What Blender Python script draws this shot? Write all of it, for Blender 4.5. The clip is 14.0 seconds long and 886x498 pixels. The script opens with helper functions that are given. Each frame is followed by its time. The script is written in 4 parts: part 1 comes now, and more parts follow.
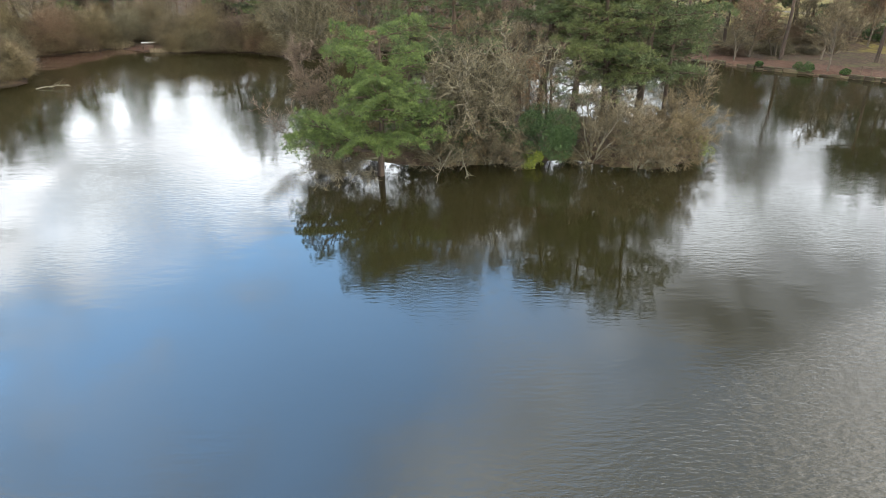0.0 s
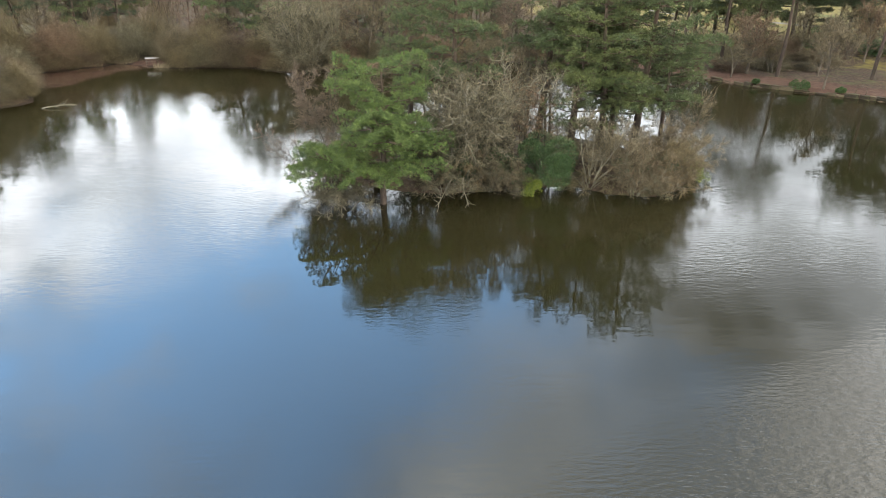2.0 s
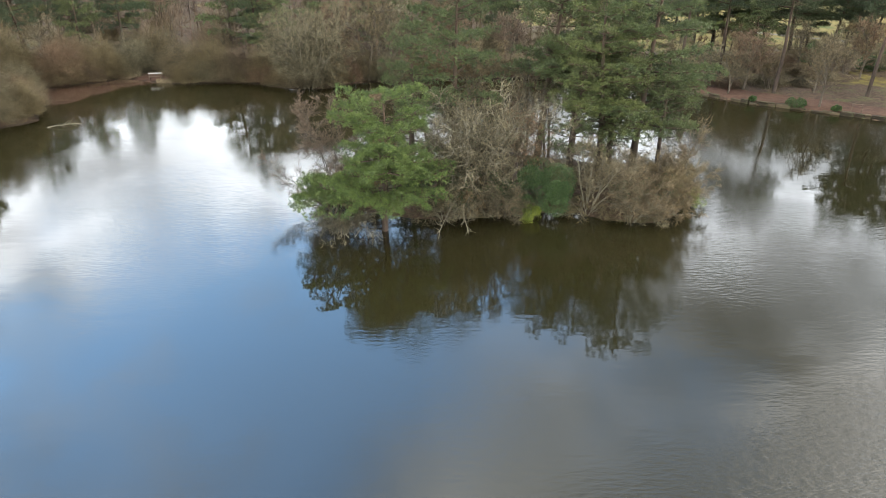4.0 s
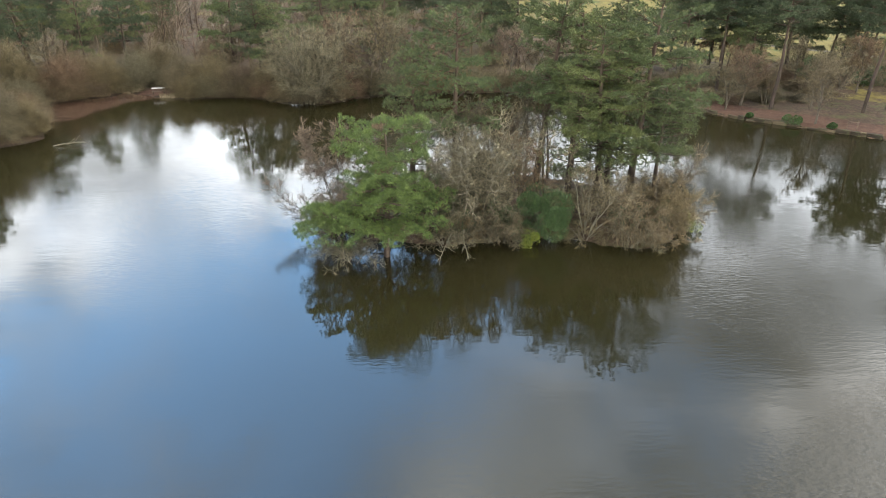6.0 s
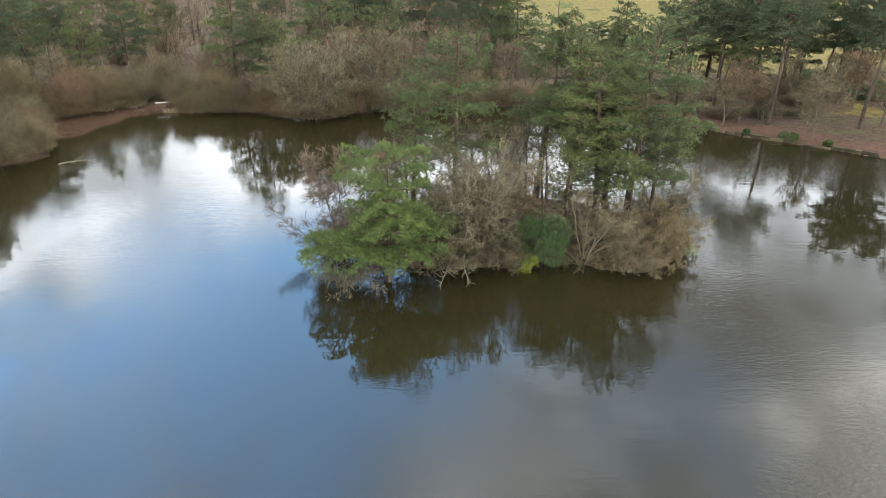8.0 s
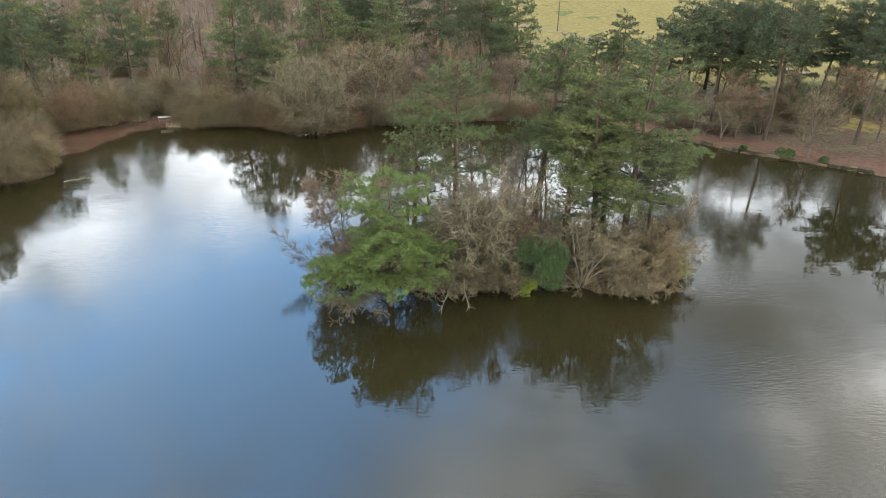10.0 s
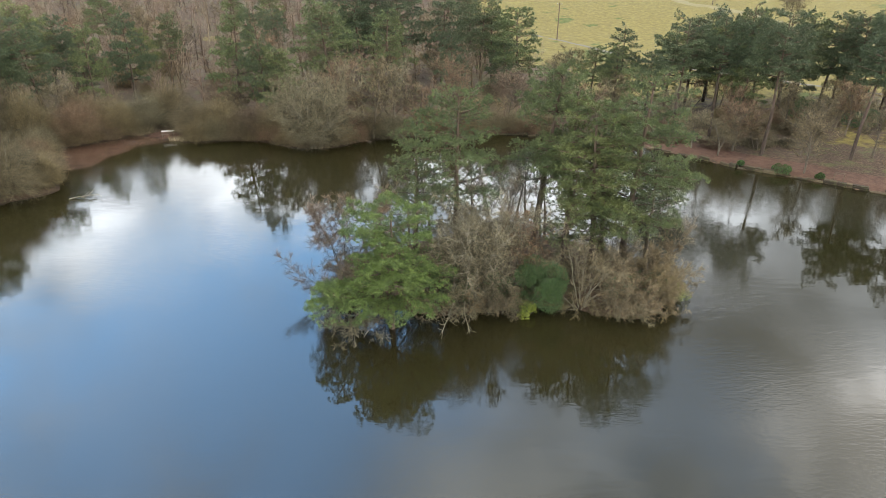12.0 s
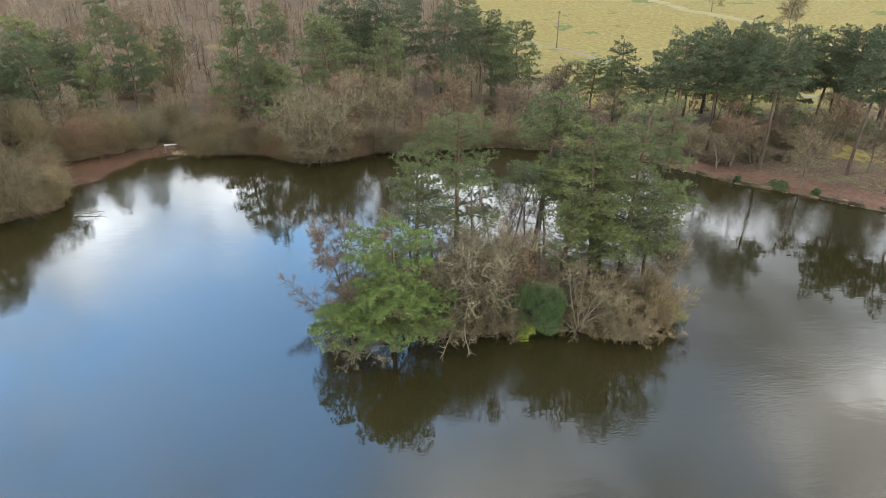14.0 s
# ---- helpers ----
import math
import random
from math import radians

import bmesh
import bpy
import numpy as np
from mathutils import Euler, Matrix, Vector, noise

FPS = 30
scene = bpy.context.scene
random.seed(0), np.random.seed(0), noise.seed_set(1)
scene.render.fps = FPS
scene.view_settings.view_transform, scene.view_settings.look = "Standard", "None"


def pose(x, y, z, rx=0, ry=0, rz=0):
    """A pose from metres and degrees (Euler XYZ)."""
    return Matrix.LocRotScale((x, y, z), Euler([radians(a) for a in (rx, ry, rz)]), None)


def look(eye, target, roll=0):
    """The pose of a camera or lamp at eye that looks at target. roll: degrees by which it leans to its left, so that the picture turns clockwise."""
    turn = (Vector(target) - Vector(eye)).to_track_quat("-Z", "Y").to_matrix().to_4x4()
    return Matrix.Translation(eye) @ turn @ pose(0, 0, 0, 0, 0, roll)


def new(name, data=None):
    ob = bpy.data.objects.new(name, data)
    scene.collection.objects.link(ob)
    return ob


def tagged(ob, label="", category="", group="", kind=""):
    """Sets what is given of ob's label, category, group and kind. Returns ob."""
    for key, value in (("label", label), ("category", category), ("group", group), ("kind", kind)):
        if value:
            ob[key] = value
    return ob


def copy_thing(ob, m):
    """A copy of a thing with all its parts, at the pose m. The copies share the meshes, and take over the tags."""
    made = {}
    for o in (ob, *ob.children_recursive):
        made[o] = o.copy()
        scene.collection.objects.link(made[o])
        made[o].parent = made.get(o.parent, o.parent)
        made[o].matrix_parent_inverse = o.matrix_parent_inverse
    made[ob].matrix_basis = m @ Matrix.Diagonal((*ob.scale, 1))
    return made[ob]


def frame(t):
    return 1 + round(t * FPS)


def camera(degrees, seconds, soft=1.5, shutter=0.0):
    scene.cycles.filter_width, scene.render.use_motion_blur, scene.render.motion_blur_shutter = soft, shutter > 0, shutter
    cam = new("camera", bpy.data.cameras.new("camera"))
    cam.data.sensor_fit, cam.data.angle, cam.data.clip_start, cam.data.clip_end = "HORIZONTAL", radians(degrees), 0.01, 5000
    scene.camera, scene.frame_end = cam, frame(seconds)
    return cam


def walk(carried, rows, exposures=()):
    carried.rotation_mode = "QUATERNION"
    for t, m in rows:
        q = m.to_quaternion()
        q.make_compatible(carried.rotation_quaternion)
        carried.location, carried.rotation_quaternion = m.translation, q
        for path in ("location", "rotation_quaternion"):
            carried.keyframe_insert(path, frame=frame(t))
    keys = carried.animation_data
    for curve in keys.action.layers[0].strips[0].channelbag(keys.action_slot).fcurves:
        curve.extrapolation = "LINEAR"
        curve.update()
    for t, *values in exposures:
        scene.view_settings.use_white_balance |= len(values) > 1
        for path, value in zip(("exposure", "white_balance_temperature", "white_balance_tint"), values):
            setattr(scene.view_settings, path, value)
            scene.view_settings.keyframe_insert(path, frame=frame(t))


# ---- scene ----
cam = camera(70.0, 14.0, soft=0.5)
# A drone climbs straight up at about one metre a second, looking 27 degrees down.
EYE, CLIMB, DOWN = 15.0, 1.0171, 26.97
DRIFT_X, DRIFT_Y = -0.36 / 14, 0.324 / 14
walk(cam, [(t * 0.5, pose(DRIFT_X * t * 0.5, DRIFT_Y * t * 0.5, EYE + CLIMB * t * 0.5, 90 - DOWN, 0, 0)) for t in range(29)])

# ---- sky and sun ----
SUN_ELEVATION, SUN_TURN = radians(46), radians(-105)
scene.view_settings.exposure = 2.88


def make_world():
    world = bpy.data.worlds.new("sky")
    world.use_nodes = True
    n, l = world.node_tree.nodes, world.node_tree.links
    n.clear()

    def math_node(op, a, b=None, c=None, clamp=False):
        m = n.new("ShaderNodeMath")
        m.operation, m.use_clamp = op, clamp
        for i, v in enumerate((a, b, c)):
            if v is None:
                continue
            if isinstance(v, (int, float)):
                m.inputs[i].default_value = v
            else:
                l.new(v, m.inputs[i])
        return m.outputs[0]

    def ranged(v, a, b, lo=0.0, hi=1.0):
        m = n.new("ShaderNodeMapRange")
        m.interpolation_type = "SMOOTHSTEP"
        l.new(v, m.inputs[0])
        for i, w in enumerate((a, b, lo, hi)):
            m.inputs[i + 1].default_value = w
        return m.outputs[0]

    coord = n.new("ShaderNodeTexCoord")
    sep = n.new("ShaderNodeSeparateXYZ")
    l.new(coord.outputs["Generated"], sep.inputs[0])
    dx, dy, dz = sep.outputs
    # clouds lie on a flat layer overhead
    lift = math_node("ADD", math_node("MAXIMUM", dz, 0.0), 0.12)
    px, py = math_node("DIVIDE", dx, lift), math_node("DIVIDE", dy, lift)
    plane = n.new("ShaderNodeCombineXYZ")
    l.new(px, plane.inputs[0]), l.new(py, plane.inputs[1])

    def clouds(scale, detail, rough, offset):
        add = n.new("ShaderNodeVectorMath")
        add.operation = "ADD"
        l.new(plane.outputs[0], add.inputs[0])
        add.inputs[1].default_value = offset
        t = n.new("ShaderNodeTexNoise")
        l.new(add.outputs[0], t.inputs["Vector"])
        t.inputs["Scale"].default_value, t.inputs["Detail"].default_value, t.inputs["Roughness"].default_value = scale, detail, rough
        t.inputs["Distortion"].default_value = 0.3
        return t.outputs["Fac"]

    big = clouds(1.5, 5, 0.5, (3.1, 1.7, 0.0))
    fine = clouds(3.2, 5, 0.55, (0.4, 7.7, 2.0))
    # the break in the cloud: a blue gap in front and to the west, halfway up
    gx = math_node("MULTIPLY", math_node("ADD", px, 0.5), 1.15)
    gy = math_node("MULTIPLY", math_node("SUBTRACT", py, 1.12), 1.6)
    far = math_node("SQRT", math_node("ADD", math_node("MULTIPLY", gx, gx), math_node("MULTIPLY", gy, gy)))
    ragged = math_node("ADD", far, math_node("MULTIPLY", math_node("SUBTRACT", big, 0.5), 2.0))
    gap = ranged(ragged, 0.4, 1.2, 0.0, 1.0)
    wisps = math_node("MULTIPLY", ranged(fine, 0.42, 0.72), 0.5)
    cover = math_node("MAXIMUM", gap, wisps)
    # cloud brightness: bright sheets low in front, greyer bellies overhead
    low = math_node("ADD", ranged(math_node("ADD", dz, ranged(px, 0.0, 1.2, 0.0, 0.09)), 0.36, 0.50, 0.41, 0.0), math_node("ADD", ranged(dz, 0.3, 0.95, 0.29, 0.38), ranged(dz, 0.20, 0.34, -0.12, 0.0)))
    body = math_node("MULTIPLY", low, ranged(math_node("ADD", math_node("MULTIPLY", big, 0.5), math_node("MULTIPLY", fine, 0.5)), 0.41, 0.61, 0.42, 1.36))
    # a sunlit bank of cloud to the east, with a dark belly in front of it
    bank = math_node("MULTIPLY", ranged(px, 0.25, 1.0), ranged(py, 1.25, 0.85))
    bx, by = math_node("MULTIPLY", math_node("SUBTRACT", px, 0.74), 1.45), math_node("MULTIPLY", math_node("SUBTRACT", py, 1.27), 2.4)
    belly = ranged(math_node("ADD", math_node("SQRT", math_node("ADD", math_node("MULTIPLY", bx, bx), math_node("MULTIPLY", by, by))), math_node("SUBTRACT", big, 0.5)), 0.12, 0.72, 0.42, 1.0)
    body = math_node("MULTIPLY", math_node("MULTIPLY", body, math_node("MULTIPLY_ADD", bank, 1.8, 1.0)), belly)
    sky = n.new("ShaderNodeTexSky")
    sky.sky_type, sky.sun_disc = "NISHITA", False
    sky.sun_elevation, sky.sun_rotation = SUN_ELEVATION, SUN_TURN
    sky.ozone_density, sky.dust_density = 1.0, 0.3
    blue = n.new("ShaderNodeBackground")
    blue.inputs[1].default_value = 0.195
    tint = n.new("ShaderNodeMix")
    tint.data_type, tint.blend_type = "RGBA", "MULTIPLY"
    tint.inputs[0].default_value, tint.inputs[7].default_value = 1.0, (0.78, 1.0, 1.02, 1)
    l.new(sky.outputs[0], tint.inputs[6]), l.new(tint.outputs[2], blue.inputs[0])
    white = n.new("ShaderNodeBackground")
    warm = n.new("ShaderNodeMix")
    warm.data_type = "RGBA"
    warm.inputs[6].default_value, warm.inputs[7].default_value = (0.89, 0.945, 1.0, 1), (1.0, 0.95, 0.89, 1)
    l.new(bank, warm.inputs[0]), l.new(warm.outputs[2], white.inputs[0])
    l.new(body, white.inputs[1])
    mix = n.new("ShaderNodeMixShader")
    l.new(cover, mix.inputs[0]), l.new(blue.outputs[0], mix.inputs[1]), l.new(white.outputs[0], mix.inputs[2])
    out = n.new("ShaderNodeOutputWorld")
    l.new(mix.outputs[0], out.inputs[0])
    scene.world = world


make_world()
sun_data = bpy.data.lights.new("sun", "SUN")
sun_data.energy, sun_data.angle, sun_data.color = 0.4, radians(14), (1.0, 0.95, 0.88)
sun = new("sun", sun_data)
# the sky's own turn is measured clockwise from north (the y axis)
sun_way = Vector((math.sin(SUN_TURN) * math.cos(SUN_ELEVATION), math.cos(SUN_TURN) * math.cos(SUN_ELEVATION), math.sin(SUN_ELEVATION)))
sun.matrix_world = look(sun_way * 100, (0, 0, 0))


# ---- materials ----
class Nodes:
    """A principled material with a few short ways to add nodes."""

    def __init__(self, name, rough=0.8, spec=0.3):
        self.m = bpy.data.materials.new(name)
        self.m.use_nodes = True
        self.n, self.l = self.m.node_tree.nodes, self.m.node_tree.links
        self.b = self.n["Principled BSDF"]
        self.b.inputs["Roughness"].default_value = rough
        self.b.inputs["Specular IOR Level"].default_value = spec
        self.where = self.n.new("ShaderNodeTexCoord").outputs["Object"]

    def world_place(self):
        g = self.n.new("ShaderNodeNewGeometry")
        self.where = g.outputs["Position"]
        return self

    def noise(self, scale, detail=4, rough=0.6, stretch=None):
        t = self.n.new("ShaderNodeTexNoise")
        src = self.where
        if stretch:
            mp = self.n.new("ShaderNodeMapping")
            mp.inputs["Scale"].default_value = stretch
            self.l.new(src, mp.inputs[0])
            src = mp.outputs[0]
        self.l.new(src, t.inputs["Vector"])
        t.inputs["Scale"].default_value, t.inputs["Detail"].default_value, t.inputs["Roughness"].default_value = scale, detail, rough
        return t.outputs["Fac"]

    def ramp(self, fac, *stops):
        r = self.n.new("ShaderNodeValToRGB")
        while len(r.color_ramp.elements) < len(stops):
            r.color_ramp.elements.new(0.5)
        for e, (p, c) in zip(r.color_ramp.elements, stops):
            e.position = p
            e.color = (*c, 1) if not isinstance(c, (int, float)) else (c, c, c, 1)
        self.l.new(fac, r.inputs[0])
        return r.outputs[0]

    def mix(self, fac, a, b, how="MIX"):
        x = self.n.new("ShaderNodeMix")
        x.data_type, x.blend_type = "RGBA", how
        if isinstance(fac, (int, float)):
            x.inputs[0].default_value = fac
        else:
            self.l.new(fac, x.inputs[0])
        for i, v in ((6, a), (7, b)):
            if isinstance(v, tuple):
                x.inputs[i].default_value = (*v, 1)
            else:
                self.l.new(v, x.inputs[i])
        return x.outputs[2]

    def sum(self, a, b, how="ADD"):
        m = self.n.new("ShaderNodeMath")
        m.operation = how
        for i, v in enumerate((a, b)):
            if isinstance(v, (int, float)):
                m.inputs[i].default_value = v
            else:
                self.l.new(v, m.inputs[i])
        return m.outputs[0]

    def attr(self, name):
        a = self.n.new("ShaderNodeAttribute")
        a.attribute_name = name
        return a.outputs["Fac"]

    def per_object(self):
        return self.n.new("ShaderNodeObjectInfo").outputs["Random"]

    def per_island(self):
        return self.n.new("ShaderNodeNewGeometry").outputs["Random Per Island"]

    def colour(self, c):
        self.l.new(c, self.b.inputs["Base Color"])
        return self

    def bump(self, h, strength=0.4, distance=0.02):
        x = self.n.new("ShaderNodeBump")
        x.inputs["Strength"].default_value, x.inputs["Distance"].default_value = strength, distance
        self.l.new(h, x.inputs["Height"])
        self.l.new(x.outputs[0], self.b.inputs["Normal"])
        return self


def leaf_material(name, dark, mid, light, rough=0.55, spread=0.25, tufted=False):
    """Foliage: each blade and each tuft takes its own shade, each plant a slight shift, each bough a patch."""
    k = Nodes(name, rough, 0.3)
    shade = k.per_island()
    if tufted:
        shade = k.sum(k.sum(shade, 0.45, "MULTIPLY"), k.sum(k.attr("tuft"), 0.55, "MULTIPLY"))
    c = k.ramp(shade, (0.1 if tufted else 0.0, dark), (0.5, mid), (0.9 if tufted else 1.0, light))
    patch = k.ramp(k.noise(0.8, 3), (0.3, 1 - spread), (0.7, 1 + spread * 0.4))
    c = k.mix(1.0, c, patch, "MULTIPLY")
    shift = k.ramp(k.per_object(), (0.0, (0.8, 0.86, 0.84)), (0.5, (1, 1, 1)), (1.0, (1.12, 1.04, 0.86)))
    k.colour(k.mix(1.0, c, shift, "MULTIPLY"))
    return k.m


def twig_material(name, dark, mid, light, patch=0.6, low=0.75, high=1.12):
    k = Nodes(name, 0.85, 0.2)
    c = k.ramp(k.per_island(), (0.0, dark), (0.55, mid), (1.0, light))
    c = k.mix(1.0, c, k.ramp(k.noise(patch, 3), (0.3, low), (0.7, high)), "MULTIPLY")
    shift = k.ramp(k.per_object(), (0.0, (0.74, 0.77, 0.78)), (0.35, (1.02, 0.98, 0.88)), (0.65, (0.95, 0.97, 0.90)), (1.0, (1.16, 1.05, 0.95)))
    k.colour(k.mix(1.0, c, shift, "MULTIPLY"))
    return k.m


def bark_material(name, dark, light, red=None):
    k = Nodes(name, 0.9, 0.2)
    grain = k.noise(6, 5, 0.65, (1, 1, 0.25))
    c = k.ramp(grain, (0.3, dark), (0.7, light))
    if red:
        # pine bark turns orange towards the crown
        g = k.n.new("ShaderNodeSeparateXYZ")
        k.l.new(k.where, g.inputs[0])
        up = k.n.new("ShaderNodeMapRange")
        k.l.new(g.outputs[2], up.inputs[0])
        up.inputs[1].default_value, up.inputs[2].default_value = 3.0, 9.0
        c = k.mix(up.outputs[0], c, red)
    c = k.mix(k.ramp(k.noise(1.3), (0.55, 0.0), (0.7, 0.6)), c, (0.10, 0.115, 0.06))
    k.colour(c).bump(grain, 0.6, 0.03)
    return k.m


def ground_material():
    k = Nodes("ground", 0.95, 0.15).world_place()
    small, mid, big = k.noise(3.5, 6, 0.7), k.noise(0.45, 4), k.noise(0.05, 4)
    litter = k.ramp(small, (0.3, (0.025, 0.018, 0.012)), (0.5, (0.060, 0.041, 0.027)), (0.72, (0.12, 0.084, 0.055)))
    litter = k.mix(k.ramp(mid, (0.5, 0.0), (0.66, 0.55)), litter, (0.075, 0.085, 0.03))
    green = k.ramp(small, (0.3, (0.040, 0.052, 0.011)), (0.7, (0.080, 0.092, 0.024)))
    straw = k.ramp(small, (0.3, (0.092, 0.076, 0.021)), (0.7, (0.150, 0.122, 0.038)))
    tuft = k.ramp(k.noise(0.9, 5, 0.7), (0.3, 0.6), (0.7, 1.3))
    field = k.mix(k.ramp(k.sum(k.sum(big, k.noise(0.14, 5, 0.65)), k.sum(mid, 0.3, "MULTIPLY")), (0.95, 0.0), (1.35, 1.0)), green, straw)
    dirt = k.ramp(k.noise(1.7, 6, 0.7), (0.3, (0.050, 0.028, 0.019)), (0.7, (0.104, 0.061, 0.043)))
    wob = k.sum(k.sum(mid, 0.5, "SUBTRACT"), 0.9, "MULTIPLY")
    g = k.ramp(k.sum(k.attr("grass"), wob), (0.42, 0.0), (0.6, 1.0))
    d = k.ramp(k.sum(k.attr("trodden"), wob), (0.42, 0.0), (0.58, 1.0))
    w = k.ramp(k.attr("wet"), (0.2, 0.0), (0.8, 1.0))
    c = k.mix(g, litter, k.mix(1.0, field, tuft, "MULTIPLY"))
    c = k.mix(d, c, dirt)
    c = k.mix(w, c, (0.03, 0.022, 0.015))
    k.colour(c).bump(k.sum(small, mid), 0.7, 0.12)
    return k.m


def water_material():
    """Still, murky pond water; light winds ruffle it in patches."""
    k = Nodes("pond_water", 0.015, 0.5).world_place()
    k.b.inputs["IOR"].default_value = 1.58
    silt = k.noise(0.06, 3)
    k.colour(k.ramp(silt, (0.3, (0.0105, 0.0095, 0.0034)), (0.7, (0.015, 0.013, 0.005))))
    swell = k.noise(1.5, 2, 0.5, (0.40, 1.0, 1.0))
    chop = k.noise(5.5, 3, 0.55, (0.33, 1.0, 1.0))
    # the wind ruffles patches, and most of all the near eastern water
    g = k.n.new("ShaderNodeSeparateXYZ")
    k.l.new(k.where, g.inputs[0])
    near = k.sum(k.sum(g.outputs[0], 7.5, "SUBTRACT"), k.sum(k.sum(g.outputs[1], 13.5, "SUBTRACT"), 1.9, "MULTIPLY"), "SUBTRACT")
    near = k.sum(near, k.sum(k.noise(0.25, 3, 0.6), 8.0, "MULTIPLY"))
    gust = k.n.new("ShaderNodeMapRange")
    gust.interpolation_type = "SMOOTHSTEP"
    k.l.new(near, gust.inputs[0])
    for i, w in enumerate((-8.0, 5.0, 0.0, 5.0)):
        gust.inputs[i + 1].default_value = w
    ruffled = k.sum(k.ramp(k.noise(0.07, 3, 0.5), (0.42, 0.12), (0.66, 1.7)), gust.outputs[0])
    h = k.sum(k.sum(swell, 0.36, "MULTIPLY"), k.sum(k.sum(chop, 0.6, "MULTIPLY"), ruffled, "MULTIPLY"))
    k.bump(h, 1.0, 0.014)
    return k.m


def stone_material():
    k = Nodes("sandstone", 0.9, 0.2)
    grain = k.noise(5, 6, 0.7)
    tone = k.ramp(k.per_object(), (0.0, (0.022, 0.018, 0.013)), (0.5, (0.055, 0.043, 0.028)), (0.85, (0.075, 0.058, 0.036)), (1.0, (0.12, 0.094, 0.058)))
    c = k.mix(1.0, tone, k.ramp(grain, (0.3, 0.55), (0.7, 1.1)), "MULTIPLY")
    c = k.mix(k.ramp(k.noise(2.2), (0.5, 0.0), (0.66, 0.7)), c, (0.06, 0.065, 0.03))
    k.colour(c).bump(grain, 0.7, 0.04)
    return k.m


def plain_material(name, dark, light, rough=0.8, scale=6, metal=0.0, stretch=None):
    k = Nodes(name, rough, 0.3)
    k.b.inputs["Metallic"].default_value = metal
    g = k.noise(scale, 5, 0.65, stretch)
    k.colour(k.ramp(g, (0.3, dark), (0.7, light))).bump(g, 0.3, 0.01)
    return k.m


M_GROUND, M_WATER, M_STONE = ground_material(), water_material(), stone_material()
M_PINE_BARK = bark_material("pine_bark", (0.026, 0.020, 0.016), (0.080, 0.060, 0.047), (0.076, 0.053, 0.038))
M_BARK = bark_material("grey_bark", (0.045, 0.037, 0.028), (0.135, 0.113, 0.086))
M_PALE_BARK = bark_material("lichened_bark", (0.085, 0.078, 0.056), (0.20, 0.18, 0.13))
M_NEEDLE_BRIGHT = leaf_material("bright_needles", (0.025, 0.046, 0.013), (0.072, 0.114, 0.030), (0.155, 0.208, 0.060), tufted=True)
M_NEEDLE = leaf_material("green_needles", (0.034, 0.046, 0.018), (0.080, 0.105, 0.036), (0.155, 0.180, 0.070), tufted=True)
M_NEEDLE_BLUE = leaf_material("blue_needles", (0.020, 0.031, 0.014), (0.050, 0.070, 0.032), (0.112, 0.138, 0.068), tufted=True)
M_HOLLY = leaf_material("holly_leaves", (0.016, 0.034, 0.011), (0.036, 0.069, 0.019), (0.075, 0.12, 0.034), 0.5)
M_YELLOW = leaf_material("yellow_leaves", (0.09, 0.12, 0.014), (0.17, 0.20, 0.025), (0.25, 0.28, 0.05), 0.45)
M_DEAD_LEAF = leaf_material("withered_leaves", (0.075, 0.042, 0.022), (0.15, 0.088, 0.048), (0.23, 0.145, 0.085), 0.8)
M_TWIG_BROWN = twig_material("brown_twigs", (0.035, 0.029, 0.018), (0.095, 0.080, 0.050), (0.200, 0.169, 0.110))
M_TWIG_RED = twig_material("reddish_twigs", (0.050, 0.032, 0.021), (0.118, 0.080, 0.053), (0.21, 0.15, 0.102))
M_TWIG_GREY = twig_material("grey_twigs", (0.038, 0.034, 0.022), (0.104, 0.092, 0.058), (0.235, 0.208, 0.14))
M_TWIG_OLIVE = twig_material("olive_twigs", (0.046, 0.038, 0.020), (0.118, 0.095, 0.053), (0.215, 0.174, 0.101))
M_TWIG_PINK = twig_material("pinkish_twigs", (0.075, 0.052, 0.038), (0.16, 0.115, 0.082), (0.28, 0.21, 0.15))
M_REED = twig_material("reed_straw", (0.13, 0.10, 0.06), (0.24, 0.19, 0.115), (0.36, 0.29, 0.19))


# ---- mesh helpers ----
def mesh_from(name, verts, faces_by_size, material, smooth=False):
    """A mesh from a vertex array and arrays of triangles or quads."""
    me = bpy.data.meshes.new(name)
    loops = np.concatenate([f.ravel() for f in faces_by_size]) if faces_by_size else np.zeros(0, int)
    sizes = np.concatenate([np.full(len(f), f.shape[1]) for f in faces_by_size])
    me.vertices.add(len(verts))
    me.vertices.foreach_set("co", np.asarray(verts, np.float32).ravel())
    me.loops.add(len(loops))
    me.loops.foreach_set("vertex_index", loops.astype(np.int32))
    me.polygons.add(len(sizes))
    me.polygons.foreach_set("loop_start", (np.cumsum(sizes) - sizes).astype(np.int32))
    if smooth:
        me.polygons.foreach_set("use_smooth", np.ones(len(sizes), bool))
    me.update(calc_edges=True)
    me.validate()
    me.materials.append(material)
    return me


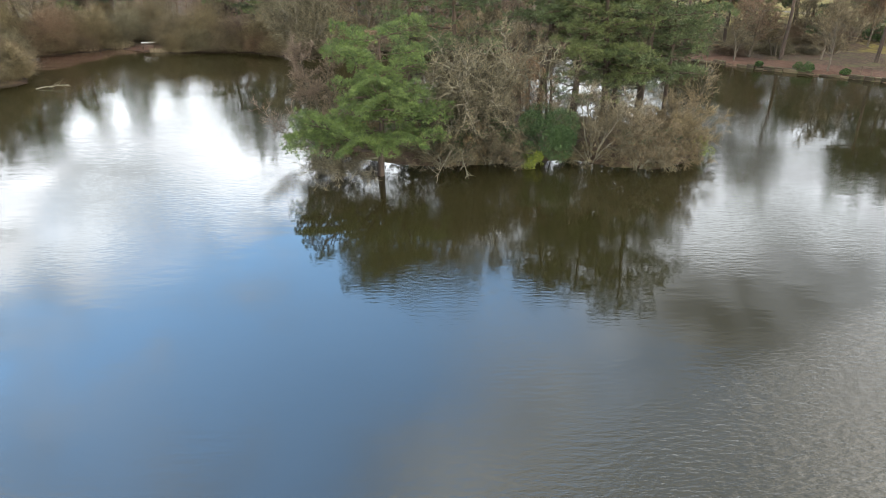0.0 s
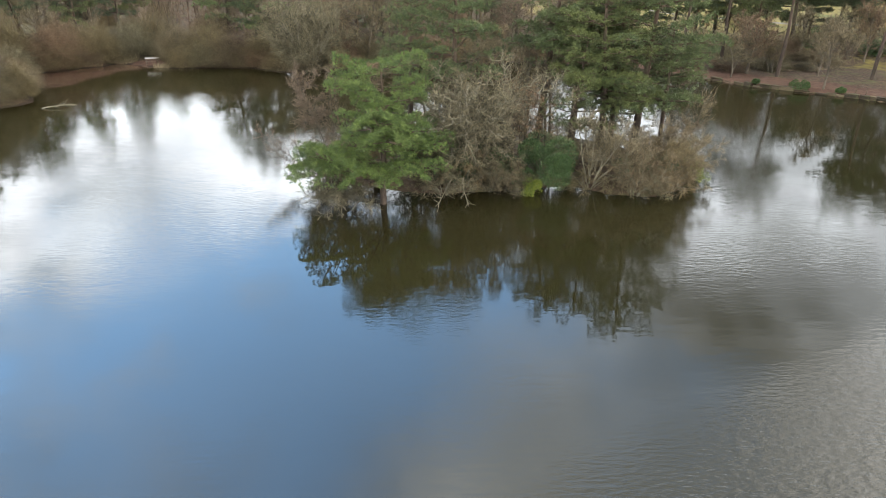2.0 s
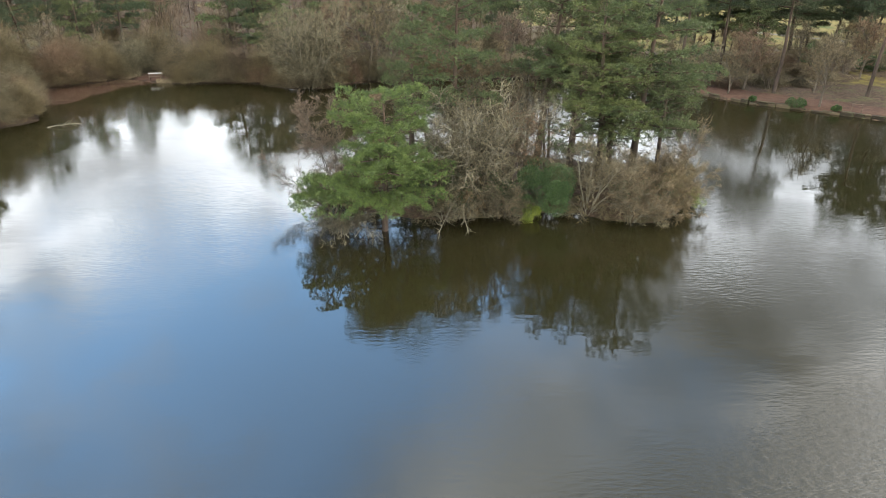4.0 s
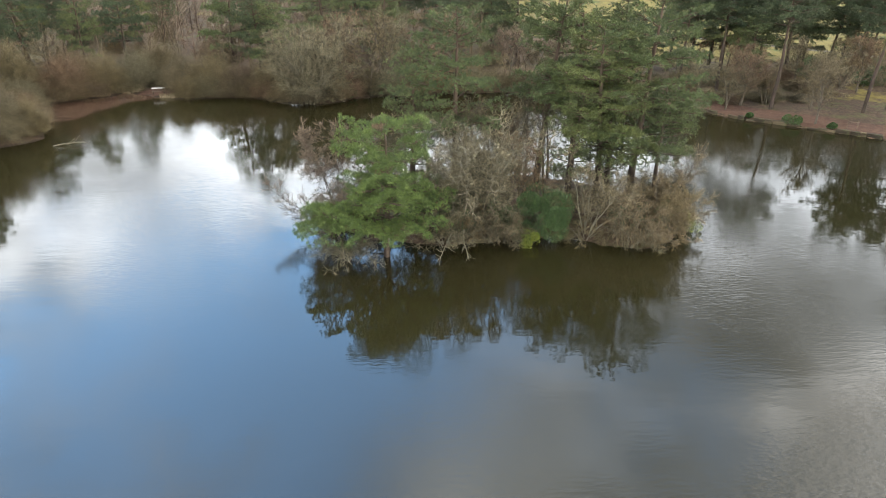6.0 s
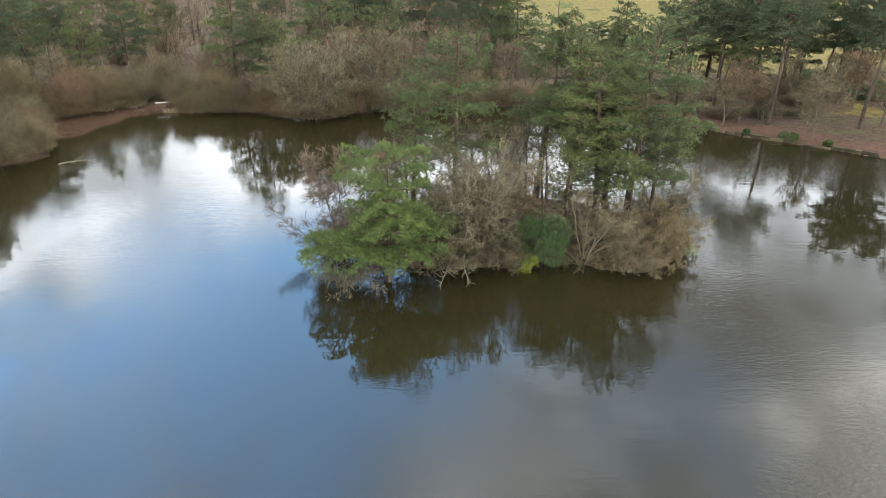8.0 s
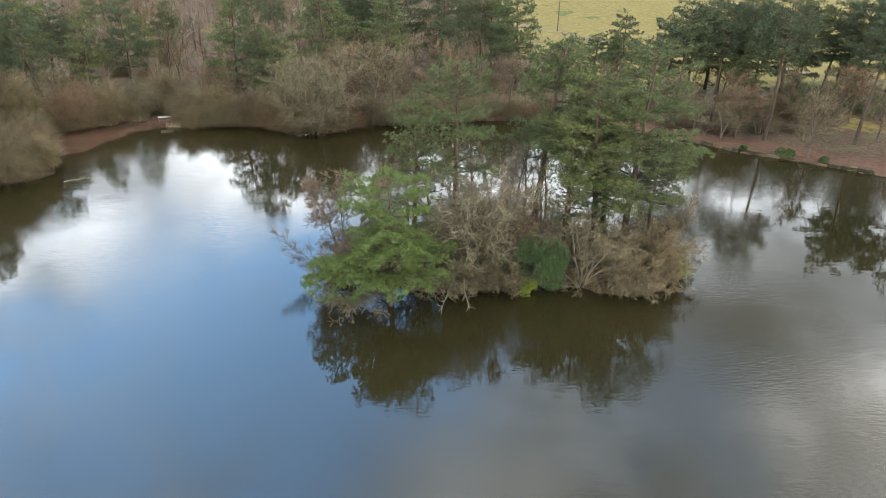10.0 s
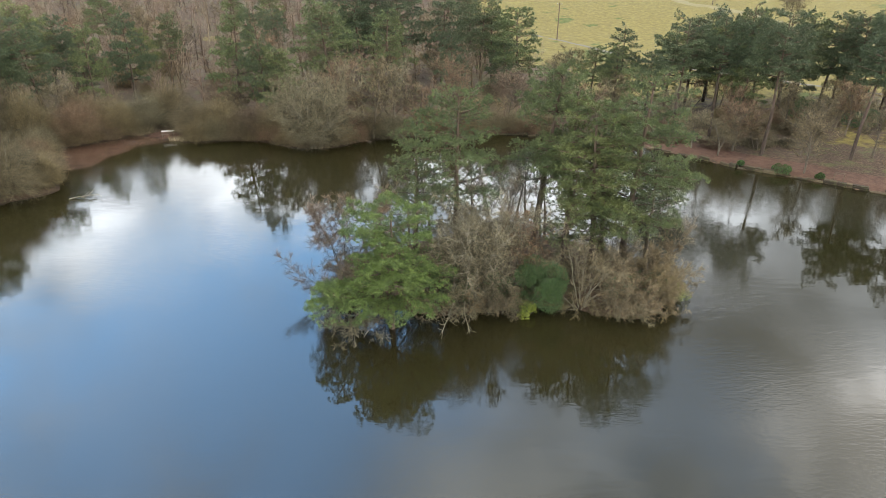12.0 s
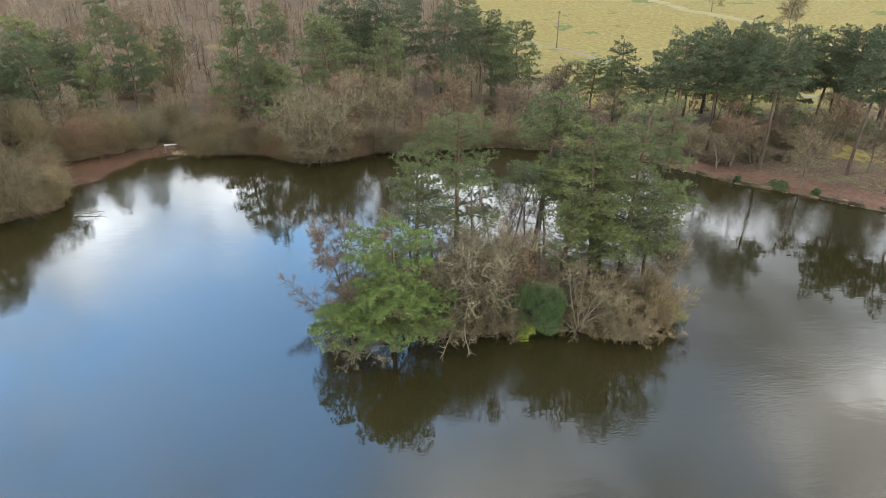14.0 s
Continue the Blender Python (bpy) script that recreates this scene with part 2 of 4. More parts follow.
class Pile:
    """Collects pieces of one mesh."""

    def __init__(self):
        self.v, self.f3, self.f4, self.count = [], [], [], 0

    def add(self, v, f):
        v = np.asarray(v, float).reshape(-1, 3)
        (self.f3 if f.shape[1] == 3 else self.f4).append(f + self.count)
        self.v.append(v)
        self.count += len(v)

    def add_many(self, v, faces):
        for i, f in enumerate(faces):
            (self.f3 if f.shape[1] == 3 else self.f4).append(f + self.count)
        self.v.append(np.asarray(v, float).reshape(-1, 3))
        self.count += len(self.v[-1])

    def mesh(self, name, material, smooth=False):
        faces = [np.concatenate(x) for x in (self.f3, self.f4) if x]
        return mesh_from(name, np.concatenate(self.v), faces, material, smooth)


def unit(v):
    return v / np.maximum(np.linalg.norm(v, axis=-1, keepdims=True), 1e-9)


def sideways(d):
    ref = np.where(np.abs(d[..., 2:3]) < 0.9, np.array([0, 0, 1.0]), np.array([1.0, 0, 0]))
    a = unit(np.cross(d, ref))
    return a, np.cross(d, a)


def tubes(pile, pts, rad, sides):
    """Tapered round branches. pts: branches x joints x 3; rad: branches x joints."""
    n, s, _ = pts.shape
    d = unit(pts[:, -1] - pts[:, 0])
    a, b = sideways(d)
    ang = np.arange(sides) * 2 * math.pi / sides
    ring = a[:, None, :] * np.cos(ang)[None, :, None] + b[:, None, :] * np.sin(ang)[None, :, None]
    v = pts[:, :, None, :] + ring[:, None, :, :] * rad[:, :, None, None]
    idx = np.arange(n * s * sides).reshape(n, s, sides)
    q = np.stack([idx[:, :-1], np.roll(idx[:, :-1], -1, 2), np.roll(idx[:, 1:], -1, 2), idx[:, 1:]], -1)
    pile.add(v, q.reshape(-1, 4))


def spikes(pile, p, q, w):
    """Thin three-sided twigs that run from p to a point at q."""
    d = unit(q - p)
    a, b = sideways(d)
    ang = np.arange(3) * 2 * math.pi / 3
    ring = p[:, None, :] + (a[:, None, :] * np.cos(ang)[None, :, None] + b[:, None, :] * np.sin(ang)[None, :, None]) * np.reshape(w, (-1, 1, 1))
    v = np.concatenate([ring, q[:, None, :]], 1)
    base = np.arange(len(p))[:, None, None] * 4
    f = base + np.array([[0, 1, 3], [1, 2, 3], [2, 0, 3]])[None]
    pile.add(v, f.reshape(-1, 3))


def blades(pile, p, d, length, width, rng):
    """Needles: slim pointed blades, each with a random turn."""
    a, b = sideways(d)
    t = rng.uniform(0, 2 * math.pi, len(p))[:, None]
    s = (a * np.cos(t) + b * np.sin(t)) * np.reshape(width, (-1, 1)) * 0.5
    v = np.stack([p - s, p + s, p + d * np.reshape(length, (-1, 1))], 1)
    pile.add(v, np.arange(len(p) * 3).reshape(-1, 3))


def leaves(pile, p, d, length, width, rng):
    """Broad leaves: two halves folded along the rib."""
    a, b = sideways(d)
    t = rng.uniform(0, 2 * math.pi, len(p))[:, None]
    s = (a * np.cos(t) + b * np.sin(t))
    u = np.cross(d, s)
    length, width = np.reshape(length, (-1, 1)), np.reshape(width, (-1, 1))
    mid = p + d * length * 0.45
    v = np.stack([p, mid + s * width * 0.5 + u * width * 0.15, p + d * length, mid - s * width * 0.5 + u * width * 0.15], 1)
    i = np.arange(len(p))[:, None] * 4
    f = np.concatenate([i + np.array([[0, 1, 2]]), i + np.array([[0, 2, 3]])])
    pile.add(v, f)


def bent(rng, start, d, length, joints, wiggle, rise):
    """Branch lines that start at start and wander. rise: pull upward (or down) along the way."""
    n = len(start)
    pts = np.empty((n, joints + 1, 3))
    pts[:, 0] = start
    d = unit(d)
    for j in range(joints):
        d = unit(d + rng.normal(0, wiggle, (n, 3)) + np.array([0, 0, rise]))
        pts[:, j + 1] = pts[:, j] + d * (np.reshape(length, (-1, 1)) / joints)
    return pts


def along(pts, f):
    """The place and the direction at the fraction f of each line."""
    n, s, _ = pts.shape
    x = np.clip(f * (s - 1), 0, s - 1.001)
    i = x.astype(int)
    r = np.arange(n)
    p0, p1 = pts[r, i], pts[r, i + 1]
    return p0 + (p1 - p0) * (x - i)[:, None], unit(p1 - p0)


def splay(rng, d, angle):
    """Directions turned away from d by about that many radians, any way round."""
    a, b = sideways(d)
    t = rng.uniform(0, 2 * math.pi, len(d))[:, None]
    g = np.reshape(angle, (-1, 1))
    return unit(d * np.cos(g) + (a * np.cos(t) + b * np.sin(t)) * np.sin(g))


def part(name, me, parent, label=""):
    ob = new(name, me)
    ob.parent = parent
    if label:
        tagged(ob, label)
    return ob


def base_of(name, x=0.0, y=0.0, z=0.0):
    e = new(name)
    e.location = (x, y, z)
    e.empty_display_size = 0.5
    return e


# ---- plants ----
def make_pine(name, seed, height, width, material, bark=M_PINE_BARK, bare=0.4, clusters=1400, shoots=8, needle=(0.2, 0.032), per=8, tuft=0.2, lean=0.03, boughs=34, base_r=None, skirt=0.6, taper=0.85, spread=0.36, tiers=9, dome=0.2, hang=0.1, side=8, extra=(), even=0.75, sag=0.0, loose=0.05, inner=0.3, lift=0.4, uneven=0.008):
    """A Scots pine: bare lower trunk, spreading boughs in whorls that carry flat sprays of needle tufts. extra: boughs of their own (height, turn, reach)."""
    rng = np.random.default_rng(seed)
    base = base_of(name)
    r0 = base_r or height * 0.017 + 0.03
    trunk_pts = bent(rng, np.zeros((1, 3)), np.array([[rng.normal(0, lean), rng.normal(0, lean), 1.0]]), np.array([height * 0.97]), 9, 0.025, 0.03)
    trunk_pts[:, 0, 2] -= 0.5
    pile = Pile()
    tubes(pile, trunk_pts, r0 * np.linspace(1.12, 0.16, 10)[None] ** 0.9, 8)
    part("trunk", pile.mesh("trunk", bark, True), base)
    # boughs grow in whorls
    f = np.sort(rng.uniform(0, 1, boughs) ** 0.9)
    f = bare + (0.985 - bare) * (np.round(f * tiers) / tiers) + rng.normal(0, uneven, boughs)
    rel = np.clip((f - bare) / (1 - bare), 0, 1)
    reach = width * (skirt + (1 - skirt) * np.sin(np.clip(rel * 4.0 + 0.3, 0, 1.57))) * np.clip(1.12 - taper * rel ** 1.7, 0.26, 1) * rng.uniform(even, 1.12, boughs)
    turn = np.arange(boughs) * 2.4 + rng.normal(0, 0.4, boughs)
    if extra:
        more = np.array(extra, float)
        f = np.concatenate([f, more[:, 0] / height])
        rel = np.concatenate([rel, np.full(len(more), 0.2)])
        turn, reach = np.concatenate([turn, np.radians(more[:, 1])]), np.concatenate([reach, more[:, 2]])
        boughs += len(more)
    start, _ = along(np.repeat(trunk_pts, boughs, 0), np.clip(f, 0, 0.995))
    d = unit(np.stack([np.cos(turn), np.sin(turn), 0.02 - sag + lift * rel ** 2], 1))
    bough = bent(rng, start, d, reach, 4, 0.05, 0.02 + sag * 0.3)
    wood = Pile()
    tubes(wood, bough, (r0 * 0.30 * (1.1 - 0.65 * rel))[:, None] * np.linspace(1, 0.3, 5)[None], 5)
    # each bough is a flat spray: side branches to both hands, with domed tufts on them
    across = unit(np.stack([-np.sin(turn), np.cos(turn), np.zeros(boughs)], 1))
    half = reach * spread * rng.uniform(0.75, 1.2, boughs) + 0.12

    def on_spray(i, f, v):
        """A place on spray i: f along it, v from -1 to 1 across it."""
        p, _ = along(bough[i], np.clip(f, 0, 1))
        over = np.clip(f - 1, 0, 1) * reach[i]
        fan = np.sin(np.clip(f, 0, 1.15) * 2.45) ** 0.8
        p = p + across[i] * (v * half[i] * fan)[:, None] + unit(bough[i][:, 4] - bough[i][:, 3]) * over[:, None]
        p[:, 2] += half[i] * (dome * (1 - v * v) - 0.10 - hang * np.abs(v))
        return p

    i = np.repeat(np.arange(boughs), side)
    f2 = rng.uniform(0.2, 0.9, len(i))
    s2, _ = along(bough[i], f2)
    spikes(wood, s2, on_spray(i, f2 + 0.15, rng.uniform(-0.9, 0.9, len(i))) - np.array([0, 0, 0.08]), 0.012 + 0.008 * reach[i])
    tagged(part("branchwork", wood.mesh("branchwork", bark), base), kind="stuff")
    own = rng.choice(boughs, clusters, p=reach * half / np.sum(reach * half))
    v = rng.uniform(-1, 1, clusters)
    at = on_spray(own, inner + (1.06 - inner) * rng.uniform(0, 1, clusters) ** 0.7, v) + rng.normal(0, loose, (clusters, 3)) * np.array([1.5, 1.5, 1.0])
    out = unit(across[own] * v[:, None] + unit(bough[own, 4] - bough[own, 0]))
    big = tuft * rng.uniform(0.7, 1.3, clusters)
    # shoots fan out from the tuft's heart, the needles from each shoot
    c = np.repeat(np.arange(clusters), shoots)
    way = unit(rng.normal(0, 0.75, (len(c), 3)) + out[c] * 0.3 + np.array([0, 0, 0.55]))
    tip = at[c] + way * (big[c] * rng.uniform(0.35, 1.0, len(c)))[:, None]
    rep = np.repeat(np.arange(len(c)), per)
    nd = splay(rng, way[rep], rng.uniform(0.2, 1.0, len(rep)))
    grow = np.repeat(rng.uniform(0.75, 1.2, len(c)), per)
    crown = Pile()
    blades(crown, tip[rep] - way[rep] * (needle[0] * rng.uniform(0.0, 0.5, (len(rep), 1))), nd, needle[0] * grow * rng.uniform(0.7, 1.1, len(rep)), needle[1] * grow, rng)
    me = crown.mesh("crown", material)
    shade = np.clip(rng.normal(0.5, 0.24, clusters), 0, 1)[c[rep]]
    me.attributes.new("tuft", "FLOAT", "FACE").data.foreach_set("value", shade[:len(me.polygons)].astype(np.float32))
    part("crown", me, base)
    return base


def make_bare(name, seed, height, width, bark, twig, stems=1, limbs=9, branches=6, sprays=6, twigs=6, fork=0.25, wiggle=0.14, rise=0.08, thick=1.0, twig_w=0.012, droop=0.0, stout=1.0, leaf=None, leaf_n=0):
    """A leafless tree or bush: stems, limbs, branches, sprays and twigs."""
    rng = np.random.default_rng(seed)
    base = base_of(name)
    r0 = (height * 0.014 + 0.03) * thick
    wood, fine = Pile(), Pile()
    if stems == 1:
        d = np.array([[rng.normal(0, 0.06), rng.normal(0, 0.06), 1.0]])
        root = np.zeros((1, 3))
        ln = np.array([height * 0.78])
    else:
        turn = np.arange(stems) * 2.4 + rng.normal(0, 0.3, stems)
        out = rng.uniform(0.1, 1.0, stems) * width / height * 1.15
        d = unit(np.stack([np.cos(turn) * out, np.sin(turn) * out, np.ones(stems)], 1))
        root = np.stack([np.cos(turn), np.sin(turn), np.zeros(stems)], 1) * (0.12 * width * rng.uniform(0.2, 1, (stems, 1)))
        ln = height * rng.uniform(0.6, 0.88, stems) / np.maximum(d[:, 2], 0.45)
        r0 *= 0.55
    main = bent(rng, root, d, ln, 6, wiggle * 0.5, 0.02)
    main[:, 0, 2] -= 0.3
    tubes(wood, main, r0 * np.linspace(1.15, 0.25, 7)[None].repeat(len(main), 0), 6)
    n1 = limbs * stems
    p1 = np.repeat(main, limbs, 0)
    f1 = np.tile(np.linspace(fork, 0.98, limbs), stems) + rng.normal(0, 0.03, n1)
    s1, d1 = along(p1, f1)
    big = width * (1.0 if stems == 1 else 0.55)
    l1 = big * rng.uniform(0.65, 1.1, n1) * (1.15 - 0.55 * np.abs(f1 - 0.45))
    dd = splay(rng, d1, rng.uniform(0.6, 1.1, n1))
    if stems == 1:
        turn = np.arange(n1) * 2.4 + rng.normal(0, 0.4, n1)
        up = 0.25 + 0.9 * f1
        dd = unit(np.stack([np.cos(turn), np.sin(turn), up], 1))
    limb = bent(rng, s1, dd, l1, 6, wiggle, rise - droop)
    tubes(wood, limb, (r0 * 0.42 * (1.1 - 0.6 * f1))[:, None] * np.linspace(1, 0.35, 7)[None], 4)
    p2 = np.repeat(limb, branches, 0)
    n2 = len(p2)
    s2, d2 = along(p2, rng.uniform(0.25, 1.0, n2))
    l2 = np.repeat(l1, branches) * rng.uniform(0.3, 0.55, n2)
    b2 = bent(rng, s2, splay(rng, d2, rng.uniform(0.35, 0.95, n2)), l2, 3, wiggle * 1.3, rise - droop)
    tubes(wood, b2, (r0 * 0.15 * stout + 0.004) * np.linspace(1, 0.45, 4)[None].repeat(n2, 0), 3)
    p3 = np.repeat(b2, sprays, 0)
    n3 = len(p3)
    s3, d3 = along(p3, rng.uniform(0.2, 1.0, n3))
    l3 = np.repeat(l2, sprays) * rng.uniform(0.5, 0.85, n3)
    b3 = bent(rng, s3, splay(rng, d3, rng.uniform(0.3, 0.9, n3)), l3, 2, wiggle, rise - droop)
    tubes(fine, b3[:, :2], twig_w * np.array([[1.5, 1.1]]).repeat(n3, 0), 3)
    spikes(fine, b3[:, 1], b3[:, 1] + (b3[:, 2] - b3[:, 1]) * 1.2, np.full(n3, twig_w * 1.1))
    tips = None
    if twigs:
        p4 = np.repeat(b3, twigs, 0)
        n4 = len(p4)
        s4, d4 = along(p4, rng.uniform(0.1, 1.0, n4))
        l4 = np.repeat(l3, twigs) * rng.uniform(0.5, 0.95, n4)
        tips = s4 + splay(rng, d4, rng.uniform(0.25, 0.8, n4)) * l4[:, None] + np.array([0, 0, rise - droop]) * l4[:, None]
        spikes(fine, s4, tips, np.full(n4, twig_w))
    part("trunk", wood.mesh("trunk", bark, True), base)
    part("crown", fine.mesh("crown", twig), base)
    if leaf:
        lp = Pile()
        i = rng.integers(0, len(tips), leaf_n)
        leaves(lp, tips[i] + rng.normal(0, 0.04, (leaf_n, 3)), unit(rng.normal(0, 1, (leaf_n, 3)) + np.array([0, 0, -0.4])), rng.uniform(0.09, 0.15, leaf_n), rng.uniform(0.05, 0.09, leaf_n), rng)
        part("foliage", lp.mesh("foliage", leaf), base)
    return base


def make_osier(name, seed, height, width, bark, twig, shoots=900, side=2, w=0.022, low=0.05, stems=9):
    """A rounded leafless bush: long fine shoots that fan out from many stems to a domed outline."""
    rng = np.random.default_rng(seed)
    base = base_of(name)
    wood, fine = Pile(), Pile()
    turn = np.arange(stems) * 2.4 + rng.normal(0, 0.3, stems)
    out = rng.uniform(0.15, 0.75, stems) * width
    tip = np.stack([np.cos(turn) * out, np.sin(turn) * out, height * rng.uniform(0.55, 0.85, stems)], 1)
    stem = np.zeros((stems, 5, 3)) + tip[:, None, :] * (np.linspace(0, 1, 5)[None, :, None] ** np.array([1.25, 1.25, 0.9]))
    stem[:, 1:4] += rng.normal(0, 0.04 * width, (stems, 3, 3))
    stem[:, 0, 2] -= 0.3
    tubes(wood, stem, (0.02 + 0.012 * height) * np.linspace(1, 0.2, 5)[None].repeat(stems, 0), 5)
    part("trunk", wood.mesh("trunk", bark, True), base)
    # ends on a lumpy dome
    az = rng.uniform(0, 2 * math.pi, shoots)
    el = np.arcsin(rng.uniform(-0.05, 1, shoots))
    lump = 0.82 + 0.17 * np.sin(az * 3 + seed) * np.cos(el * 4 + seed) + 0.12 * np.sin(az * 7 - seed * 2 + el * 5) + rng.normal(0, 0.11, shoots)
    end = np.stack([np.cos(az) * np.cos(el) * width, np.sin(az) * np.cos(el) * width, low * height + np.sin(el) * height * (1 - low)], 1) * lump[:, None]
    own = rng.integers(0, stems, shoots)
    root, _ = along(stem[own], rng.uniform(0.2, 0.95, shoots))
    start = root + (end - root) * rng.uniform(0.1, 0.65, (shoots, 1))
    bow = (start + end) / 2 + rng.normal(0, 0.11 * width, (shoots, 3)) + np.array([0, 0, -0.02 * height])
    line = np.stack([start, bow, end], 1)
    tubes(fine, line[:, :2], w * np.array([[1.2, 1.0]]).repeat(shoots, 0), 3)
    spikes(fine, bow, end, np.full(shoots, w))
    more = np.repeat(line, side, 0)
    s2, d2 = along(more, rng.uniform(0.35, 0.9, len(more)))
    ln = np.linalg.norm(more[:, 2] - more[:, 0], axis=1) * rng.uniform(0.25, 0.5, len(more))
    spikes(fine, s2, s2 + splay(rng, d2, rng.uniform(0.3, 1.0, len(more))) * ln[:, None], np.full(len(more), w * 0.9))
    part("crown", fine.mesh("crown", twig), base)
    return base


def make_evergreen(name, seed, height, width, material, count=9000, size=0.13, depth=None, lumps=14):
    """A dense evergreen shrub: short stems under a lumpy shell of broad leaves."""
    rng = np.random.default_rng(seed)
    base = base_of(name)
    wood = Pile()
    turn = np.arange(9) * 2.4
    d = np.stack([np.cos(turn) * 0.7, np.sin(turn) * 0.7, np.ones(9)], 1)
    stem = bent(rng, rng.normal(0, 0.1 * width, (9, 3)) * np.array([1, 1, 0]), d, np.full(9, height * 0.75), 4, 0.12, 0.02)
    stem[:, 0, 2] -= 0.2
    tubes(wood, stem, np.linspace(0.05, 0.015, 5)[None].repeat(9, 0), 5)
    part("trunk", wood.mesh("trunk", M_BARK, True), base)
    # lumps of leaves spread over a dome
    t, u = rng.uniform(0, 2 * math.pi, lumps), rng.uniform(0.05, 1, lumps)
    c = np.stack([np.cos(t) * width * 0.66 * np.sqrt(1 - u * u * 0.8), np.sin(t) * (depth or width) * 0.66 * np.sqrt(1 - u * u * 0.8), height * (0.12 + 0.62 * u)], 1)
    r = np.minimum(width, height) * rng.uniform(0.28, 0.46, lumps)
    i = rng.integers(0, lumps, count)
    way = unit(rng.normal(0, 1, (count, 3)) + np.array([0, 0, 0.15]))
    p = c[i] + way * (r[i] * rng.uniform(0.6, 1.06, count) ** 0.5)[:, None]
    keep = p[:, 2] > 0.05
    p, way = p[keep], way[keep]
    n = len(p)
    lp = Pile()
    leaves(lp, p, unit(way + rng.normal(0, 0.6, (n, 3))), size * rng.uniform(0.7, 1.25, n), size * 0.55 * rng.uniform(0.8, 1.2, n), rng)
    part("foliage", lp.mesh("foliage", material), base)
    return base


# ---- land and water ----
SHORE = np.array([
    (-95, -60), (-80, 10), (-62, 45), (-54, 60), (-47.5, 65.5), (-44.2, 68.4), (-47, 73), (-52, 80), (-53.5, 84.0), (-50.6, 85.6), (-47, 88), (-45.2, 90.4),
    (-41, 88.6), (-35.4, 86.6), (-31, 87.5), (-26, 87.3), (-20, 84), (-15, 84.3), (-11.3, 88.0), (-7, 88.3), (1, 90.2), (8, 91.3), (17.5, 89.5), (25, 86.6),
    (32.5, 80.9), (36.9, 76.4), (42.6, 73.0), (45.1, 71.2), (47.5, 69.4), (50.7, 67.3), (60, 62), (72, 50), (85, 20), (90, -60)])
ISLAND = np.array([
    (-9.2, 46.0), (-7.6, 44.0), (-4.6, 42.7), (-1.6, 41.9), (2.6, 42.0), (5.8, 42.9), (9.4, 43.2), (12.0, 41.7), (14.6, 41.2), (17.6, 42.6), (19.0, 45.2),
    (18.4, 48.5), (16.6, 52.5), (13, 55.5), (8, 57.5), (3, 57.5), (-2, 56), (-6, 53.5), (-8.8, 49.5)])


def inside_and_far(x, y, poly):
    """Distance to a polygon's edge, positive within it."""
    a, b = poly, np.roll(poly, -1, 0)
    best = np.full(x.shape, 1e9)
    odd = np.zeros(x.shape, bool)
    for (ax, ay), (bx, by) in zip(a, b):
        ex, ey = bx - ax, by - ay
        t = np.clip(((x - ax) * ex + (y - ay) * ey) / (ex * ex + ey * ey), 0, 1)
        best = np.minimum(best, np.hypot(x - ax - t * ex, y - ay - t * ey))
        cross = ((ay > y) != (by > y)) & (x < ex * (y - ay) / (ey if ey else 1e-9) + ax)
        odd ^= cross
    return np.where(odd, best, -best)


def wavy(x, y, scale, seed=0.0):
    """Smooth uneven relief from a few crossed waves, about -1 to 1."""
    a = np.sin(x * scale + 1.3 * np.sin(y * scale * 0.73 + seed) + seed * 2.1)
    b = np.sin(y * scale * 1.17 + 1.1 * np.sin(x * scale * 0.61 - seed) + seed * 0.7)
    c = np.sin((x + y) * scale * 0.53 + seed * 3.3)
    return (a + b + c) / 3


def step(v, a, b):
    t = np.clip((v - a) / (b - a), 0, 1)
    return t * t * (3 - 2 * t)


